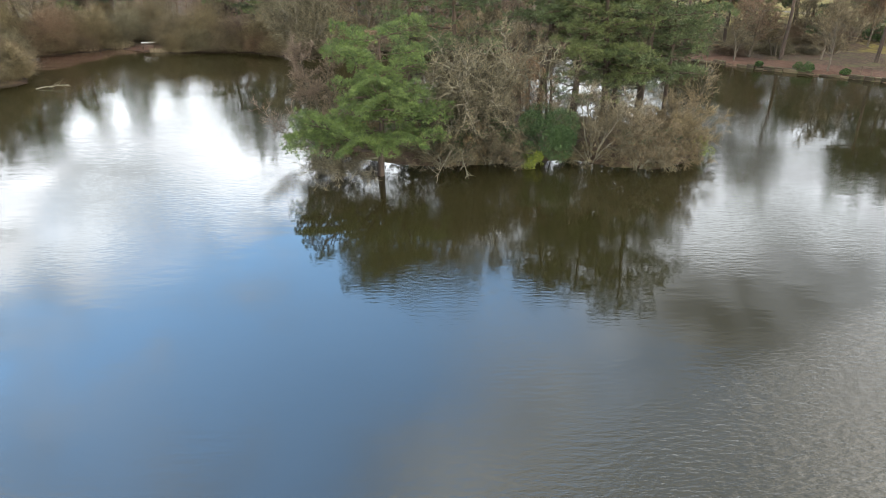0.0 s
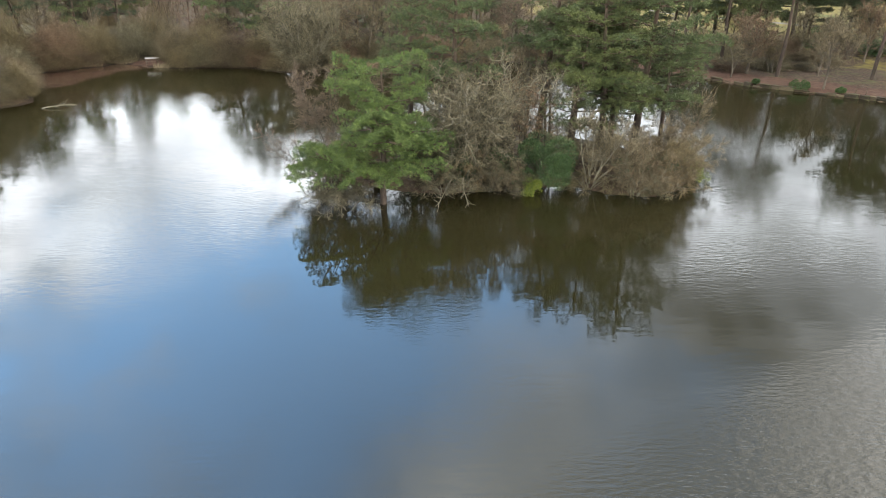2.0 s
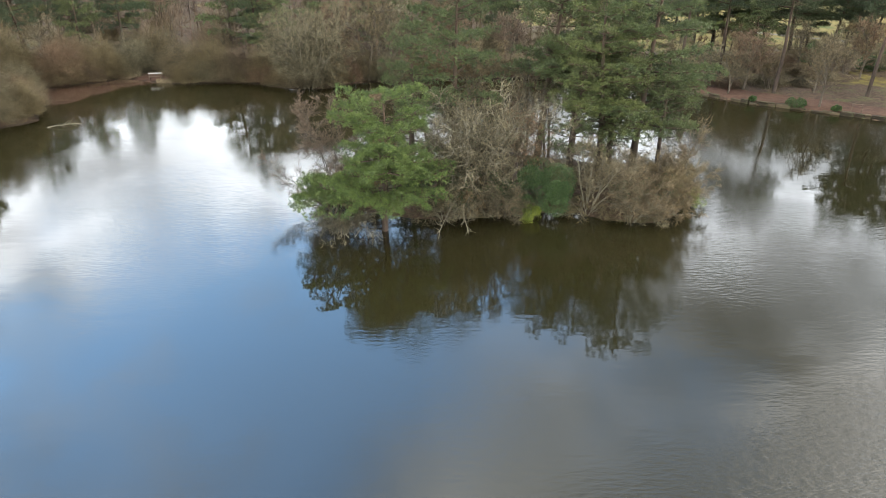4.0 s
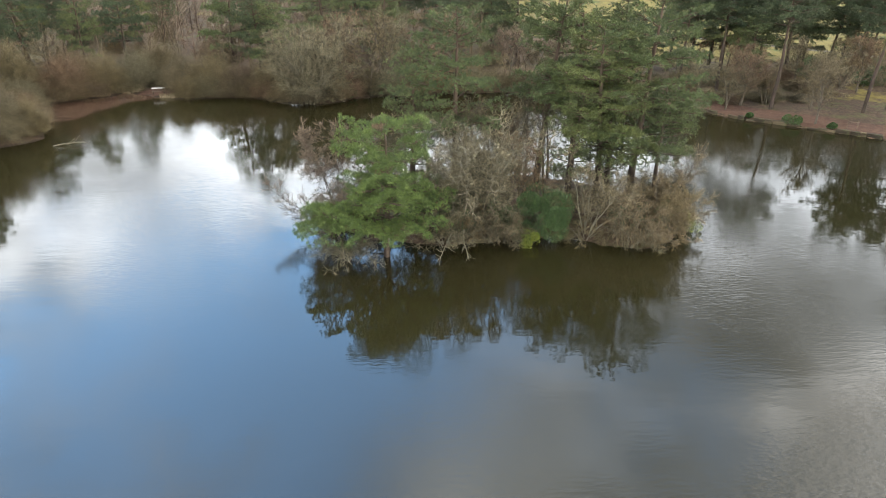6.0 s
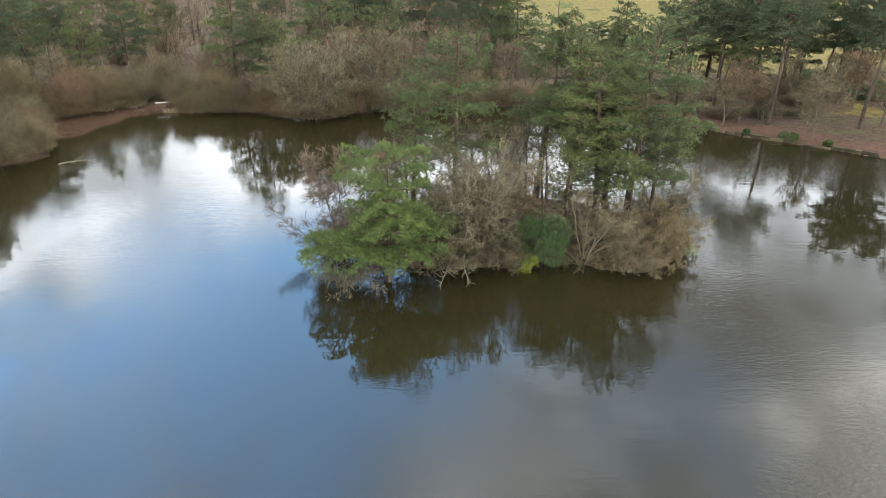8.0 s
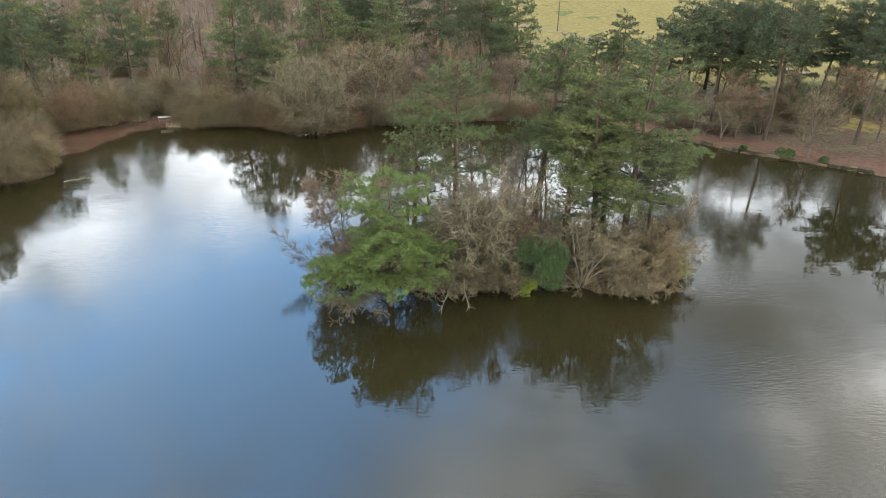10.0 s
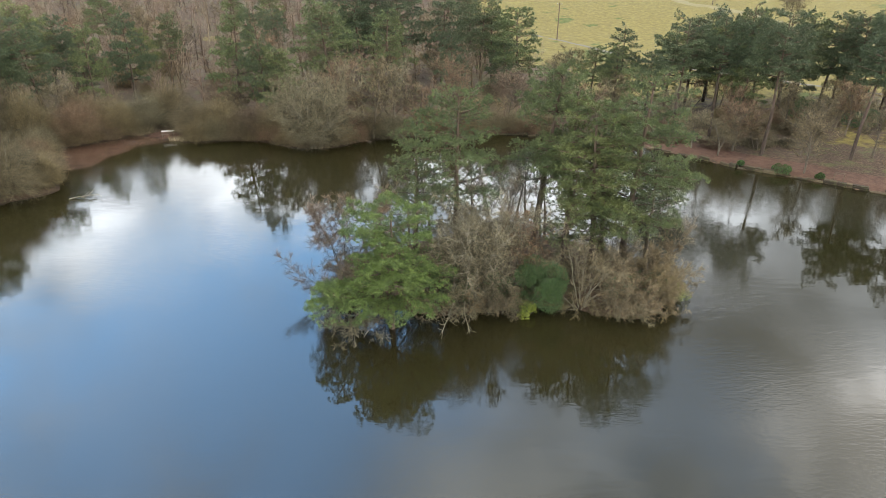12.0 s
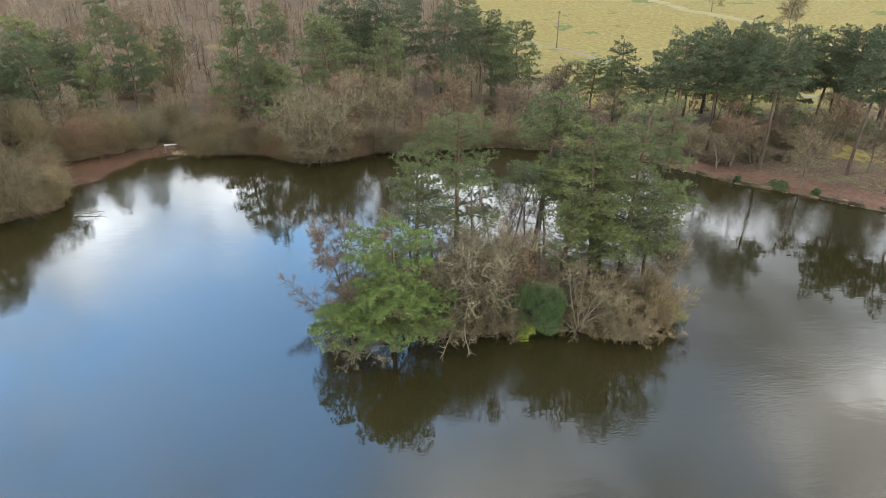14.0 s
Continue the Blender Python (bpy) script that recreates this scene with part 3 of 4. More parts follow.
def land(x, y):
    """Height of the ground, and how grassy, trodden and wet it is."""
    x, y = np.asarray(x, float), np.asarray(y, float)
    pond = inside_and_far(x, y, SHORE)
    isle = inside_and_far(x, y, ISLAND)
    east = step(x, 1, 6)
    rough = 0.35 * wavy(x, y, 1.7, 0.4) + 0.2 * wavy(x, y, 4.1, 1.0)
    d = -pond + rough * (1 - east)
    bank = np.where(d > 0, 0.45 * step(d, -0.2, 2.2) * (1 - east) + 0.36 * step(d, 0.12, 0.5) * east, -1.2 * step(-d, -0.3, 6) - 0.05)
    dry = np.maximum(d, 0)
    hill = 0.016 * np.maximum(dry - 4, 0) + 6 * step(y, 150, 330) + 5 * step(y, 260, 520) + 0.5 * step(dry, 12, 40) * wavy(x, y, 0.05, 2.0) + 1.6 * step(y, 140, 200) * wavy(x, y, 0.028, 0.3)
    z = bank + hill + 0.10 * step(dry, 2, 8) * wavy(x, y, 0.6, 3.0)
    di = isle + 0.5 * rough
    z = np.where(di > -1.5, np.maximum(z, -0.35 + 0.75 * step(di, -1.0, 2.0)), z)
    grass = step(x, 20, 30) * step(dry, 15, 24) * (0.45 + 0.6 * step(y, 104, 122))
    grass = np.maximum(grass, 0.52 * step(-np.hypot((x - 60) / 11, (y - 86) / 5), -1.0, -0.5))
    grass = np.maximum(grass, step(y, 128, 145) * step(x - 14 + (y - 130) * 0.10, -3, 6))
    grass = np.maximum(grass, step(-np.hypot((x + 60) / 4, (y - 171) / 5), -1.0, -0.6))
    trodden = east * step(dry, 0.0, 0.4) * (1 - step(dry, 3.6, 6.5)) * 1.1
    trodden = np.maximum(trodden, 0.85 * step(-np.hypot((x + 41) / 4.5, (y - 89.6) / 1.8), -1.0, -0.5))
    wet = np.where(east > 0.5, 0, step(-np.abs(d - 0.05), -0.7, -0.1))
    return z, grass, trodden, wet


def ground_at(x, y):
    return float(land(np.array([x]), np.array([y]))[0][0])


def spaced(parts):
    return np.unique(np.round(np.concatenate([np.arange(a, b, s) for a, b, s in parts]), 3))


def make_ground():
    xs = spaced([(-900, -150, 50), (-150, -64, 3), (-64, 64, 0.85), (64, 150, 3), (150, 901, 50)])
    ys = spaced([(-400, 20, 20), (20, 38, 3), (38, 100, 0.85), (100, 170, 2), (170, 340, 5), (340, 1201, 60)])
    gx, gy = np.meshgrid(xs, ys)
    z, grass, trodden, wet = land(gx.ravel(), gy.ravel())
    idx = np.arange(gx.size).reshape(gx.shape)
    q = np.stack([idx[:-1, :-1], idx[:-1, 1:], idx[1:, 1:], idx[1:, :-1]], -1).reshape(-1, 4)
    me = mesh_from("ground", np.stack([gx.ravel(), gy.ravel(), z], 1), [q], M_GROUND, True)
    for name, values in (("grass", grass), ("trodden", trodden), ("wet", wet)):
        me.attributes.new(name, "FLOAT", "POINT").data.foreach_set("value", np.clip(values, 0, 1.2).astype(np.float32))
    tagged(new("ground", me), "leaf-littered wooded banks with trodden earth path and grassy field", "ground", kind="structure")


make_ground()
water_me = mesh_from("water", np.array([(-140, -100, 0), (140, -100, 0), (140, 100, 0), (-140, 100, 0)], float), [np.array([[0, 1, 2, 3]])], M_WATER)
tagged(new("water", water_me), "calm murky pond water mirroring cloudy blue sky", "water", kind="structure")


# ---- the island ----
def stand(ob, x, y, turn=0, scale=1.0, label="", category="", group="", sink=0.0, tilt=0):
    lean = Matrix.Rotation(radians(tilt), 4, "X") @ Matrix.Rotation(radians(turn), 4, "Z")
    ob.matrix_basis = Matrix.LocRotScale((x, y, max(ground_at(x, y), -0.3) - sink), lean.to_quaternion(), (scale, scale, scale))
    return tagged(ob, label, category, group)


stand(make_pine("pine_tree", 11, 9.5, 4.2, M_NEEDLE_BRIGHT, bare=0.32, clusters=5400, shoots=7, needle=(0.16, 0.023), per=8, tuft=0.18, boughs=34, skirt=1.0, taper=0.12, spread=0.40, tiers=5, dome=0.45, even=0.5, base_r=0.22, loose=0.06, inner=0.2, lift=0.08, uneven=0.02,
                extra=((2.6, 200, 6.0), (3.0, 175, 5.4), (3.2, 218, 5.6), (2.4, 238, 4.6), (2.5, 300, 4.4), (2.9, 330, 4.4), (2.2, 265, 4.2), (3.4, 190, 5.2), (4.0, 272, 3.4), (4.6, 305, 3.8),
                       (4.4, 238, 3.8), (5.6, 268, 3.2), (5.4, 318, 3.6), (6.0, 226, 3.4), (7.0, 280, 2.8), (7.3, 325, 3.2), (7.4, 240, 2.8))), -4.2, 40.4, 0,
      label="bright green spreading scots pine standing in shallow water", category="pine tree", group="island pines", tilt=-12)
ISLE_PINES = [
    # seed, x, y, height, width, bare, tufts
    (12, 0.8, 51.8, 15.0, 4.4, 0.32, 12000), (13, -2.9, 52.2, 12.8, 2.8, 0.22, 6000), (14, 8.2, 54.0, 16.2, 4.0, 0.42, 14000), (15, 10.9, 52.6, 15.2, 3.2, 0.44, 9000),
    (16, 15.6, 50.2, 16.4, 5.0, 0.20, 19000), (17, 12.8, 49.8, 14.6, 4.2, 0.18, 12500), (18, 10.2, 49.6, 9.4, 2.6, 0.24, 4600), (19, 17.4, 49.4, 10.5, 2.8, 0.42, 4200), (20, 14.2, 52.4, 13.6, 3.8, 0.28, 8000)]
for i, (seed, x, y, h, w, bare, tf) in enumerate(ISLE_PINES):
    stand(make_pine("pine_tree", seed, h, w, M_NEEDLE, bare=bare, clusters=tf // 6, shoots=6, needle=(0.19, 0.026), per=8, tuft=0.19, boughs=48, lean=0.015, tiers=9, spread=0.34, dome=0.3, taper=0.6, uneven=0.015, loose=0.08, inner=0.12), x, y, seed * 57,
          label="tall green scots pine with bare lower trunk on island", category="pine tree", group="island pines")
ISLE_BARE = [
    # seed, x, y, height, width, bark, twig, stems
    (22, -8.4, 43.8, 3.8, 3.6, M_BARK, M_TWIG_PINK, 5, "low bare sprawling bush over the water"),
    (24, 5.0, 54.4, 8.4, 2.0, M_BARK, M_TWIG_RED, 2, "bare pinkish-brown birch among island pines"),
    (25, 10.8, 43.8, 5.4, 3.2, M_PALE_BARK, M_TWIG_GREY, 6, "bare pale gnarled bush overhanging the bank"),
    (26, 13.4, 42.2, 3.0, 3.0, M_PALE_BARK, M_TWIG_BROWN, 7, "tangled brown bramble thicket at water edge"),
    (27, 16.6, 43.8, 3.4, 3.0, M_BARK, M_TWIG_OLIVE, 7, "tangled brown bramble thicket at water edge"),
    (28, 18.0, 47.0, 5.0, 2.4, M_BARK, M_TWIG_BROWN, 3, "bare slender bush at the island end"),
    (29, 0.0, 42.2, 2.6, 2.6, M_PALE_BARK, M_TWIG_GREY, 6, "low pale twiggy bush trailing into water"),
    (30, 4.2, 42.8, 2.2, 2.2, M_BARK, M_TWIG_BROWN, 7, "tangled brown bramble thicket at water edge"),
    (31, -6.4, 39.4, 2.0, 2.5, M_PALE_BARK, M_TWIG_GREY, 6, "low pale twiggy bush trailing into water"),
    (33, 12.4, 47.2, 2.6, 2.2, M_BARK, M_TWIG_OLIVE, 3, "bare brown bush in the island middle"),
    (35, 9.6, 46.8, 1.8, 2.0, M_BARK, M_TWIG_GREY, 4, "bare brown bush in the island middle"),
    (36, 15.2, 46.6, 2.8, 2.4, M_BARK, M_TWIG_BROWN, 4, "bare brown bush in the island middle"),
    (39, -5.4, 46.6, 2.0, 2.2, M_BARK, M_TWIG_OLIVE, 5, "bare brown bush in the island middle"),
    (40, -1.0, 46.0, 1.9, 2.0, M_BARK, M_TWIG_BROWN, 5, "bare brown bush in the island middle")]
for seed, x, y, h, w, bark, twig, stems, label in ISLE_BARE:
    stand(make_bare("bare_bush", seed, h, w, bark, twig, stems=stems, limbs=8 if stems < 5 else 6, branches=5, sprays=5, twigs=5, wiggle=0.26, twig_w=0.010, stout=1.5, droop=0.1 if h < 3.5 else 0.0), x, y, seed * 41,
          label=label, category="bush", group="island bushes")
stand(make_bare("bare_bush", 21, 9.0, 3.0, M_BARK, M_TWIG_PINK, stems=4, limbs=11, branches=6, sprays=6, twigs=6, fork=0.4, wiggle=0.24, twig_w=0.011, thick=0.6), -9.0, 48.6, label="dense bare reddish alder at the island edge", category="bush", group="island bushes")
stand(make_bare("oak_tree", 23, 8.8, 4.6, M_PALE_BARK, M_TWIG_GREY, stems=11, limbs=10, branches=7, sprays=5, twigs=3, fork=0.2, wiggle=0.34, rise=0.0, thick=1.35, stout=2.4, twig_w=0.015), 2.3, 45.6, 30,
      label="bare lichen-covered oak with tangled pale branches", category="tree", group="island trees")
for seed, x, y, h in ((42, -3.6, 54.4, 9.0), (43, 2.4, 55.2, 9.6), (44, 6.6, 56.2, 9.0), (45, 9.6, 56.0, 9.4), (46, 4.4, 53.2, 8.6), (47, 18.2, 47.6, 6.4), (48, -1.4, 54.8, 9.2), (49, 5.6, 49.8, 9.0), (50, 8.6, 51.2, 8.6), (38, 3.4, 50.6, 9.4), (37, 7.0, 52.8, 9.8)):
    stand(make_bare("bare_tree", seed, h, 1.7, M_BARK, M_TWIG_BROWN, stems=1, limbs=10, branches=5, sprays=4, twigs=3, twig_w=0.010, fork=0.5, thick=0.8), x, y, seed * 33,
          label="slim bare tree rising behind the island bushes", category="tree", group="island trees")
stand(make_bare("beech_tree", 41, 6.4, 1.9, M_BARK, M_TWIG_BROWN, stems=1, limbs=13, branches=6, sprays=5, twigs=4, twig_w=0.010, leaf=M_DEAD_LEAF, leaf_n=4500), 5.9, 46.4,
      label="young beech still holding withered orange-brown leaves", category="tree")
stand(make_evergreen("holly_bush", 51, 3.9, 2.6, M_HOLLY, 17000, 0.12), 7.3, 43.8, label="dense dark green holly bush at island bank", category="bush")
stand(make_evergreen("holly_bush", 52, 1.5, 0.9, M_YELLOW, 2500, 0.12), 6.3, 42.4, label="small yellow-green bush at the water edge", category="bush")
stand(make_evergreen("holly_bush", 53, 5.2, 1.3, M_HOLLY, 6000, 0.14), 2.6, 49.4, label="dark green rhododendron bush among bare branches", category="bush")
stand(make_evergreen("holly_bush", 54, 1.9, 1.1, M_YELLOW, 2500, 0.12), 18.8, 45.0, label="yellow-green bush at the island end", category="bush")
stand(make_evergreen("holly_bush", 55, 3.4, 2.6, M_HOLLY, 9000, 0.13), 2.2, 45.6, label="ivy-green undergrowth beneath bare oak", category="bush")

for i, (x, y, h, w) in enumerate([(0.8, 43.6, 1.8, 1.6), (4.2, 44.0, 2.0, 1.5), (16.6, 45.4, 1.9, 1.6), (14.0, 44.6, 1.8, 1.4), (-2.0, 45.6, 1.8, 1.6)]):
    stand(make_evergreen("ivy_bush", 56 + i, h, w, M_HOLLY, 3200, 0.12), x, y, i * 60, label="low dark ivy tangle beneath the bare bushes", category="bush", group="island ivy")

# ---- the far banks ----
PINES_EAST = [
    (25.2, 109.6, 8.6, 2.8), (29.5, 105.8, 13.1, 3.3), (32.5, 102.2, 9.4, 2.3), (36.0, 104.0, 13.0, 3.8), (43.9, 107.7, 13.3, 4.4), (44.0, 103.0, 12.0, 3.7), (47.0, 104.0, 14.6, 4.2),
    (52.7, 99.6, 13.4, 4.6), (41.6, 80.2, 17.4, 4.2), (65.9, 107.7, 13.0, 2.9), (52.2, 78.2, 16.6, 4.0), (62.0, 88.6, 18.6, 4.2), (67.4, 95.2, 17.1, 3.9),
    (57.3, 104.0, 12.5, 3.3), (52.3, 107.7, 12.4, 3.4), (66.6, 102.2, 12.8, 2.8), (36.8, 86.0, 17.0, 4.0), (31.6, 85.8, 16.5, 4.2), (27.5, 103.0, 10.5, 3.0), (40.0, 105.5, 12.4, 3.8), (49.5, 106.5, 13.0, 3.8), (55.0, 101.5, 12.0, 3.6), (61.0, 103.0, 12.6, 3.6), (46.5, 98.5, 8.6, 3.2), (63.5, 99.0, 13.5, 3.6), (70.0, 101.0, 15.5, 4.0), (67.5, 73.5, 18.0, 4.4), (58.5, 75.5, 17.5, 4.0)]
PINES_MID = [
    (1.6, 105.8, 12.3, 2.9), (6.5, 116.3, 15.5, 4.7), (8.5, 118.5, 15.2, 3.7), (9.9, 107.7, 11.1, 2.9), (12.0, 107.7, 15.0, 4.8), (-0.8, 122.3, 17.0, 4.3), (-7.3, 122.3, 16.6, 4.9),
    (-10.0, 108.8, 15.1, 4.9), (-15.9, 122.3, 16.1, 4.3), (-19.4, 106.9, 15.8, 5.3), (-20.2, 122.3, 18.0, 4.9), (-14.1, 126.4, 16.5, 4.5)]
PINES_WEST = [
    (-31.4, 97.1, 16.7, 4.4), (-26.5, 94.0, 17.0, 3.0), (-24.2, 93.2, 11.2, 3.8), (-51.6, 105.8, 15.5, 3.6), (-49.3, 116.3, 12.7, 2.6), (-55.2, 99.9, 14.2, 3.2), (-58.3, 104.0, 12.5, 2.8),
    (-66.7, 104.0, 15.5, 4.7), (-71.9, 104.0, 15.0, 4.2), (-65.0, 106.9, 13.2, 3.8), (-79.3, 106.9, 15.3, 4.8), (-73.5, 95.2, 15.6, 4.3), (-51.2, 110.8, 11.4, 3.0), (-62.5, 89.0, 16.5, 4.4), (-58.5, 92.5, 15.5, 4.0), (-67.0, 84.5, 16.5, 4.4), (-72.0, 78.0, 16.0, 4.4), (-52.8, 66.0, 12.0, 3.2), (-57.5, 73.5, 14.5, 3.6), (-64.0, 68.0, 15.0, 4.2)]
far_kinds = [make_pine("pine_tree", 61 + i, 14.0, 3.9, M_NEEDLE_BLUE if i % 3 else M_NEEDLE, bare=b, clusters=1650, shoots=6, needle=(0.22, 0.036), per=7, tuft=0.21, boughs=52, lean=0.03, taper=tp, tiers=9, uneven=0.016, loose=0.09, spread=0.40, base_r=0.22)
             for i, (b, tp) in enumerate(((0.34, 0.65), (0.20, 0.85), (0.40, 0.55), (0.12, 0.9), (0.28, 0.7)))]
bank_kind = make_pine("pine_tree", 68, 14.0, 3.9, M_NEEDLE_BLUE, bare=0.54, clusters=1650, shoots=6, needle=(0.22, 0.036), per=7, tuft=0.21, boughs=38, lean=0.02, taper=0.6, tiers=7, uneven=0.02, base_r=0.21)
rng = np.random.default_rng(5)
used, banked = 0, 0
for spots, label in ((PINES_EAST, "dark green scots pine with bare trunk beside field"), (PINES_MID, "dark green scots pine standing above bare woodland"), (PINES_WEST, "dark green scots pine among brown bare woodland")):
    for x, y, h, w in spots:
        if x > 30 and y < 90:
            ob, banked = bank_kind if not banked else copy_thing(bank_kind, Matrix()), banked + 1
        else:
            ob, used = far_kinds[used % 5] if used < 5 else copy_thing(far_kinds[used % 5], Matrix()), used + 1
        s = h / 14.0
        w *= 1.12 if x > 20 and y > 90 else 1.0
        s *= 1.12 if x > 36 and y > 95 else 1.0
        ob.matrix_basis = Matrix.LocRotScale((x, y, ground_at(x, y)), Euler((0, 0, rng.uniform(0, 6.28))), (w / 3.9, w / 3.9, s))
        tagged(ob, label, "pine tree", "woodland pines")

WILLOWS = [(-17.8, 84.6, 9.0, 5.8), (-49.2, 66.6, 7.4, 4.6), (-53.5, 63.8, 8.0, 5.0), (-46.6, 69.6, 3.6, 2.0)]
for i, (x, y, h, w) in enumerate(WILLOWS):
    bush = make_bare("willow_bush", 71, h, w, M_PALE_BARK, M_TWIG_GREY, stems=14, limbs=9, branches=6, sprays=5, twigs=4, fork=0.1, wiggle=0.16, rise=0.06, thick=1.1, stout=1.6, twig_w=0.018) if i == 0 else \
        make_osier("willow_bush", 71 + i, h, w, M_PALE_BARK, M_TWIG_OLIVE if i > 1 else M_TWIG_BROWN, shoots=2200, side=6, w=0.011, stems=16)
    stand(bush, x, y, i * 70, label="broad bare willow bush spreading over the water", category="bush", group="shore willows")
bare_kinds = [make_bare("bare_tree", 81 + i, 10.0, 3.6, b, m, stems=n, limbs=18 if n == 1 else 20 // n, branches=6, sprays=5, twigs=4, twig_w=0.019, thick=0.9, stout=1.3)
              for i, (b, m, n) in enumerate(((M_BARK, M_TWIG_BROWN, 1), (M_BARK, M_TWIG_RED, 2), (M_BARK, M_TWIG_GREY, 1), (M_BARK, M_TWIG_OLIVE, 3), (M_BARK, M_TWIG_RED, 1), (M_BARK, M_TWIG_BROWN, 2)))]
thicket_kinds = [make_osier("bare_bush", 91 + i, 6.0, 4.0, M_BARK, m, shoots=1300, side=5, w=0.011, stems=13)
                 for i, m in enumerate((M_TWIG_BROWN, M_TWIG_OLIVE, M_TWIG_RED, M_TWIG_OLIVE, M_TWIG_GREY))]
BARE_SHORE = [
    (-10.3, 88.6, 11.0, 4.4), (-4.0, 91.3, 10.0, 3.3), (-7.3, 90.4, 9.5, 3.7), (5.2, 93.2, 5.1, 3.8), (9.7, 96.4, 7.3, 3.5), (13.1, 98.8, 7.4, 3.6), (20.7, 114.9, 7.0, 3.1), (22.0, 98.8, 7.4, 4.0),
    (33.6, 83.6, 5.1, 2.7), (56.2, 90.4, 8.2, 3.3), (-15.3, 93.9, 9.3, 3.9), (35.9, 80.4, 6.3, 4.1), (43.9, 73.6, 7.6, 2.9), (52.6, 71.4, 6.3, 3.4), (17.5, 94.5, 6.0, 3.2), (27.5, 91.0, 6.0, 3.2),
    (38.6, 82.2, 6.6, 3.6), (31.6, 86.0, 6.0, 3.2), (46.5, 80.0, 7.2, 3.2), (50.5, 85.0, 6.6, 3.0), (55.5, 79.0, 7.0, 3.2), (42.0, 82.6, 5.6, 3.0)]
THICKET = [
    (-60.7, 87.4, 8.4, 4.4), (-56.6, 85.2, 7.6, 3.9), (-51.8, 87.6, 5.8, 4.3), (-47.6, 90.4, 5.4, 4.1), (-44.3, 93.4, 5.2, 4.6), (-36.6, 90.6, 5.0, 4.2), (-32.4, 90.2, 5.4, 4.1), (-28.0, 89.8, 4.5, 3.7),
    (-24.6, 88.6, 4.7, 2.8), (-62.3, 83.1, 9.4, 4.6), (-53.0, 93.4, 5.5, 4.7), (-42.2, 96.7, 6.0, 4.8), (-33.3, 95.9, 6.4, 4.3), (-60.0, 77.0, 7.0, 4.5), (-57.0, 71.0, 7.0, 4.5)]


def scatter(kinds, counts, rows, size, label, category, group):
    for x, y, h, w in rows:
        i = counts[0] % len(kinds)
        ob = kinds[i] if counts[0] < len(kinds) else copy_thing(kinds[i], Matrix())
        ob.matrix_basis = Matrix.LocRotScale((x, y, ground_at(x, y)), Euler((0, 0, rng.uniform(0, 6.28))), (w / size[1], w / size[1], h / size[0]))
        tagged(ob, label, category, group)
        counts[0] += 1


bare_count, bush_count = [0], [0]
scatter(bare_kinds, bare_count, BARE_SHORE, (10.0, 3.6), "bare brown deciduous tree beside the pond", "tree", "bare shore trees")
scatter(thicket_kinds, bush_count, THICKET, (6.0, 4.0), "dense bare brown thicket on the bank", "bush", "bank thickets")


def bank_spots(poly, first, last, gap, inset, seed):
    """Spots along a shoreline, a little inland."""
    r = np.random.default_rng(seed)
    out = []
    for i in range(first, last):
        (ax, ay), (bx, by) = poly[i % len(poly)], poly[(i + 1) % len(poly)]
        run = math.hypot(bx - ax, by - ay)
        for k in range(max(1, round(run / gap))):
            u = (k + 0.5) / max(1, round(run / gap)) + r.uniform(-0.15, 0.15)
            nx, ny = (by - ay) / run, -(bx - ax) / run
            out.append((ax + (bx - ax) * u + nx * inset, ay + (by - ay) * u + ny * inset))
    return out


edge_kinds = [make_bare("bare_bush", 111 + i, 2.4, 2.2, M_PALE_BARK, m, stems=6, limbs=5, branches=4, sprays=6, twigs=4, wiggle=0.3, twig_w=0.009, droop=0.14, stout=1.5)
              for i, m in enumerate((M_TWIG_GREY, M_TWIG_BROWN, M_TWIG_OLIVE))]
edge_count = [0]
scatter(edge_kinds, edge_count, [(x, y, rng.uniform(1.6, 2.8) * (0.4 if x < -1 and y < 45 else 1), rng.uniform(1.7, 2.4) * (0.6 if x < -1 and y < 45 else 1)) for x, y in bank_spots(ISLAND, 0, 19, 2.2, -0.5, 1) if not (x < -2.2 and y < 44.5) and not (5.4 < x < 8.6 and y < 45)], (2.4, 2.2),
        "low tangled brown bush trailing over the water", "bush", "island bushes")
scatter(thicket_kinds, bush_count, [(x, y, rng.uniform(2.4, 4.4), rng.uniform(2.6, 3.6)) for x, y in bank_spots(SHORE, 6, 10, 2.8, -1.6, 2) + bank_spots(SHORE, 13, 22, 2.8, -1.2, 3)], (6.0, 4.0),
        "dense bare brown thicket on the bank", "bush", "bank thickets")


EAST_SCRUB = [
    (28, 90), (31, 86.5), (34, 90), (37, 84), (40, 88), (39, 93), (44, 86), (46, 91), (50, 95), (43, 97), (36, 97), (31, 95), (54, 100), (25, 95), (57, 96), (61, 100), (48, 101), (66, 92), (33, 87), (38.5, 86.5), (42.5, 84.5), (47, 84), (52, 88), (56, 92), (35, 93), (45, 94), (50, 90), (29, 93)]
scatter(thicket_kinds, bush_count, [(x, y, rng.uniform(1.2, 2.0) if y < 89 else rng.uniform(1.4, 2.8), rng.uniform(1.8, 2.8)) for x, y in EAST_SCRUB], (6.0, 4.0),
        "bare brown scrub beneath the pines", "bush", "bank thickets")


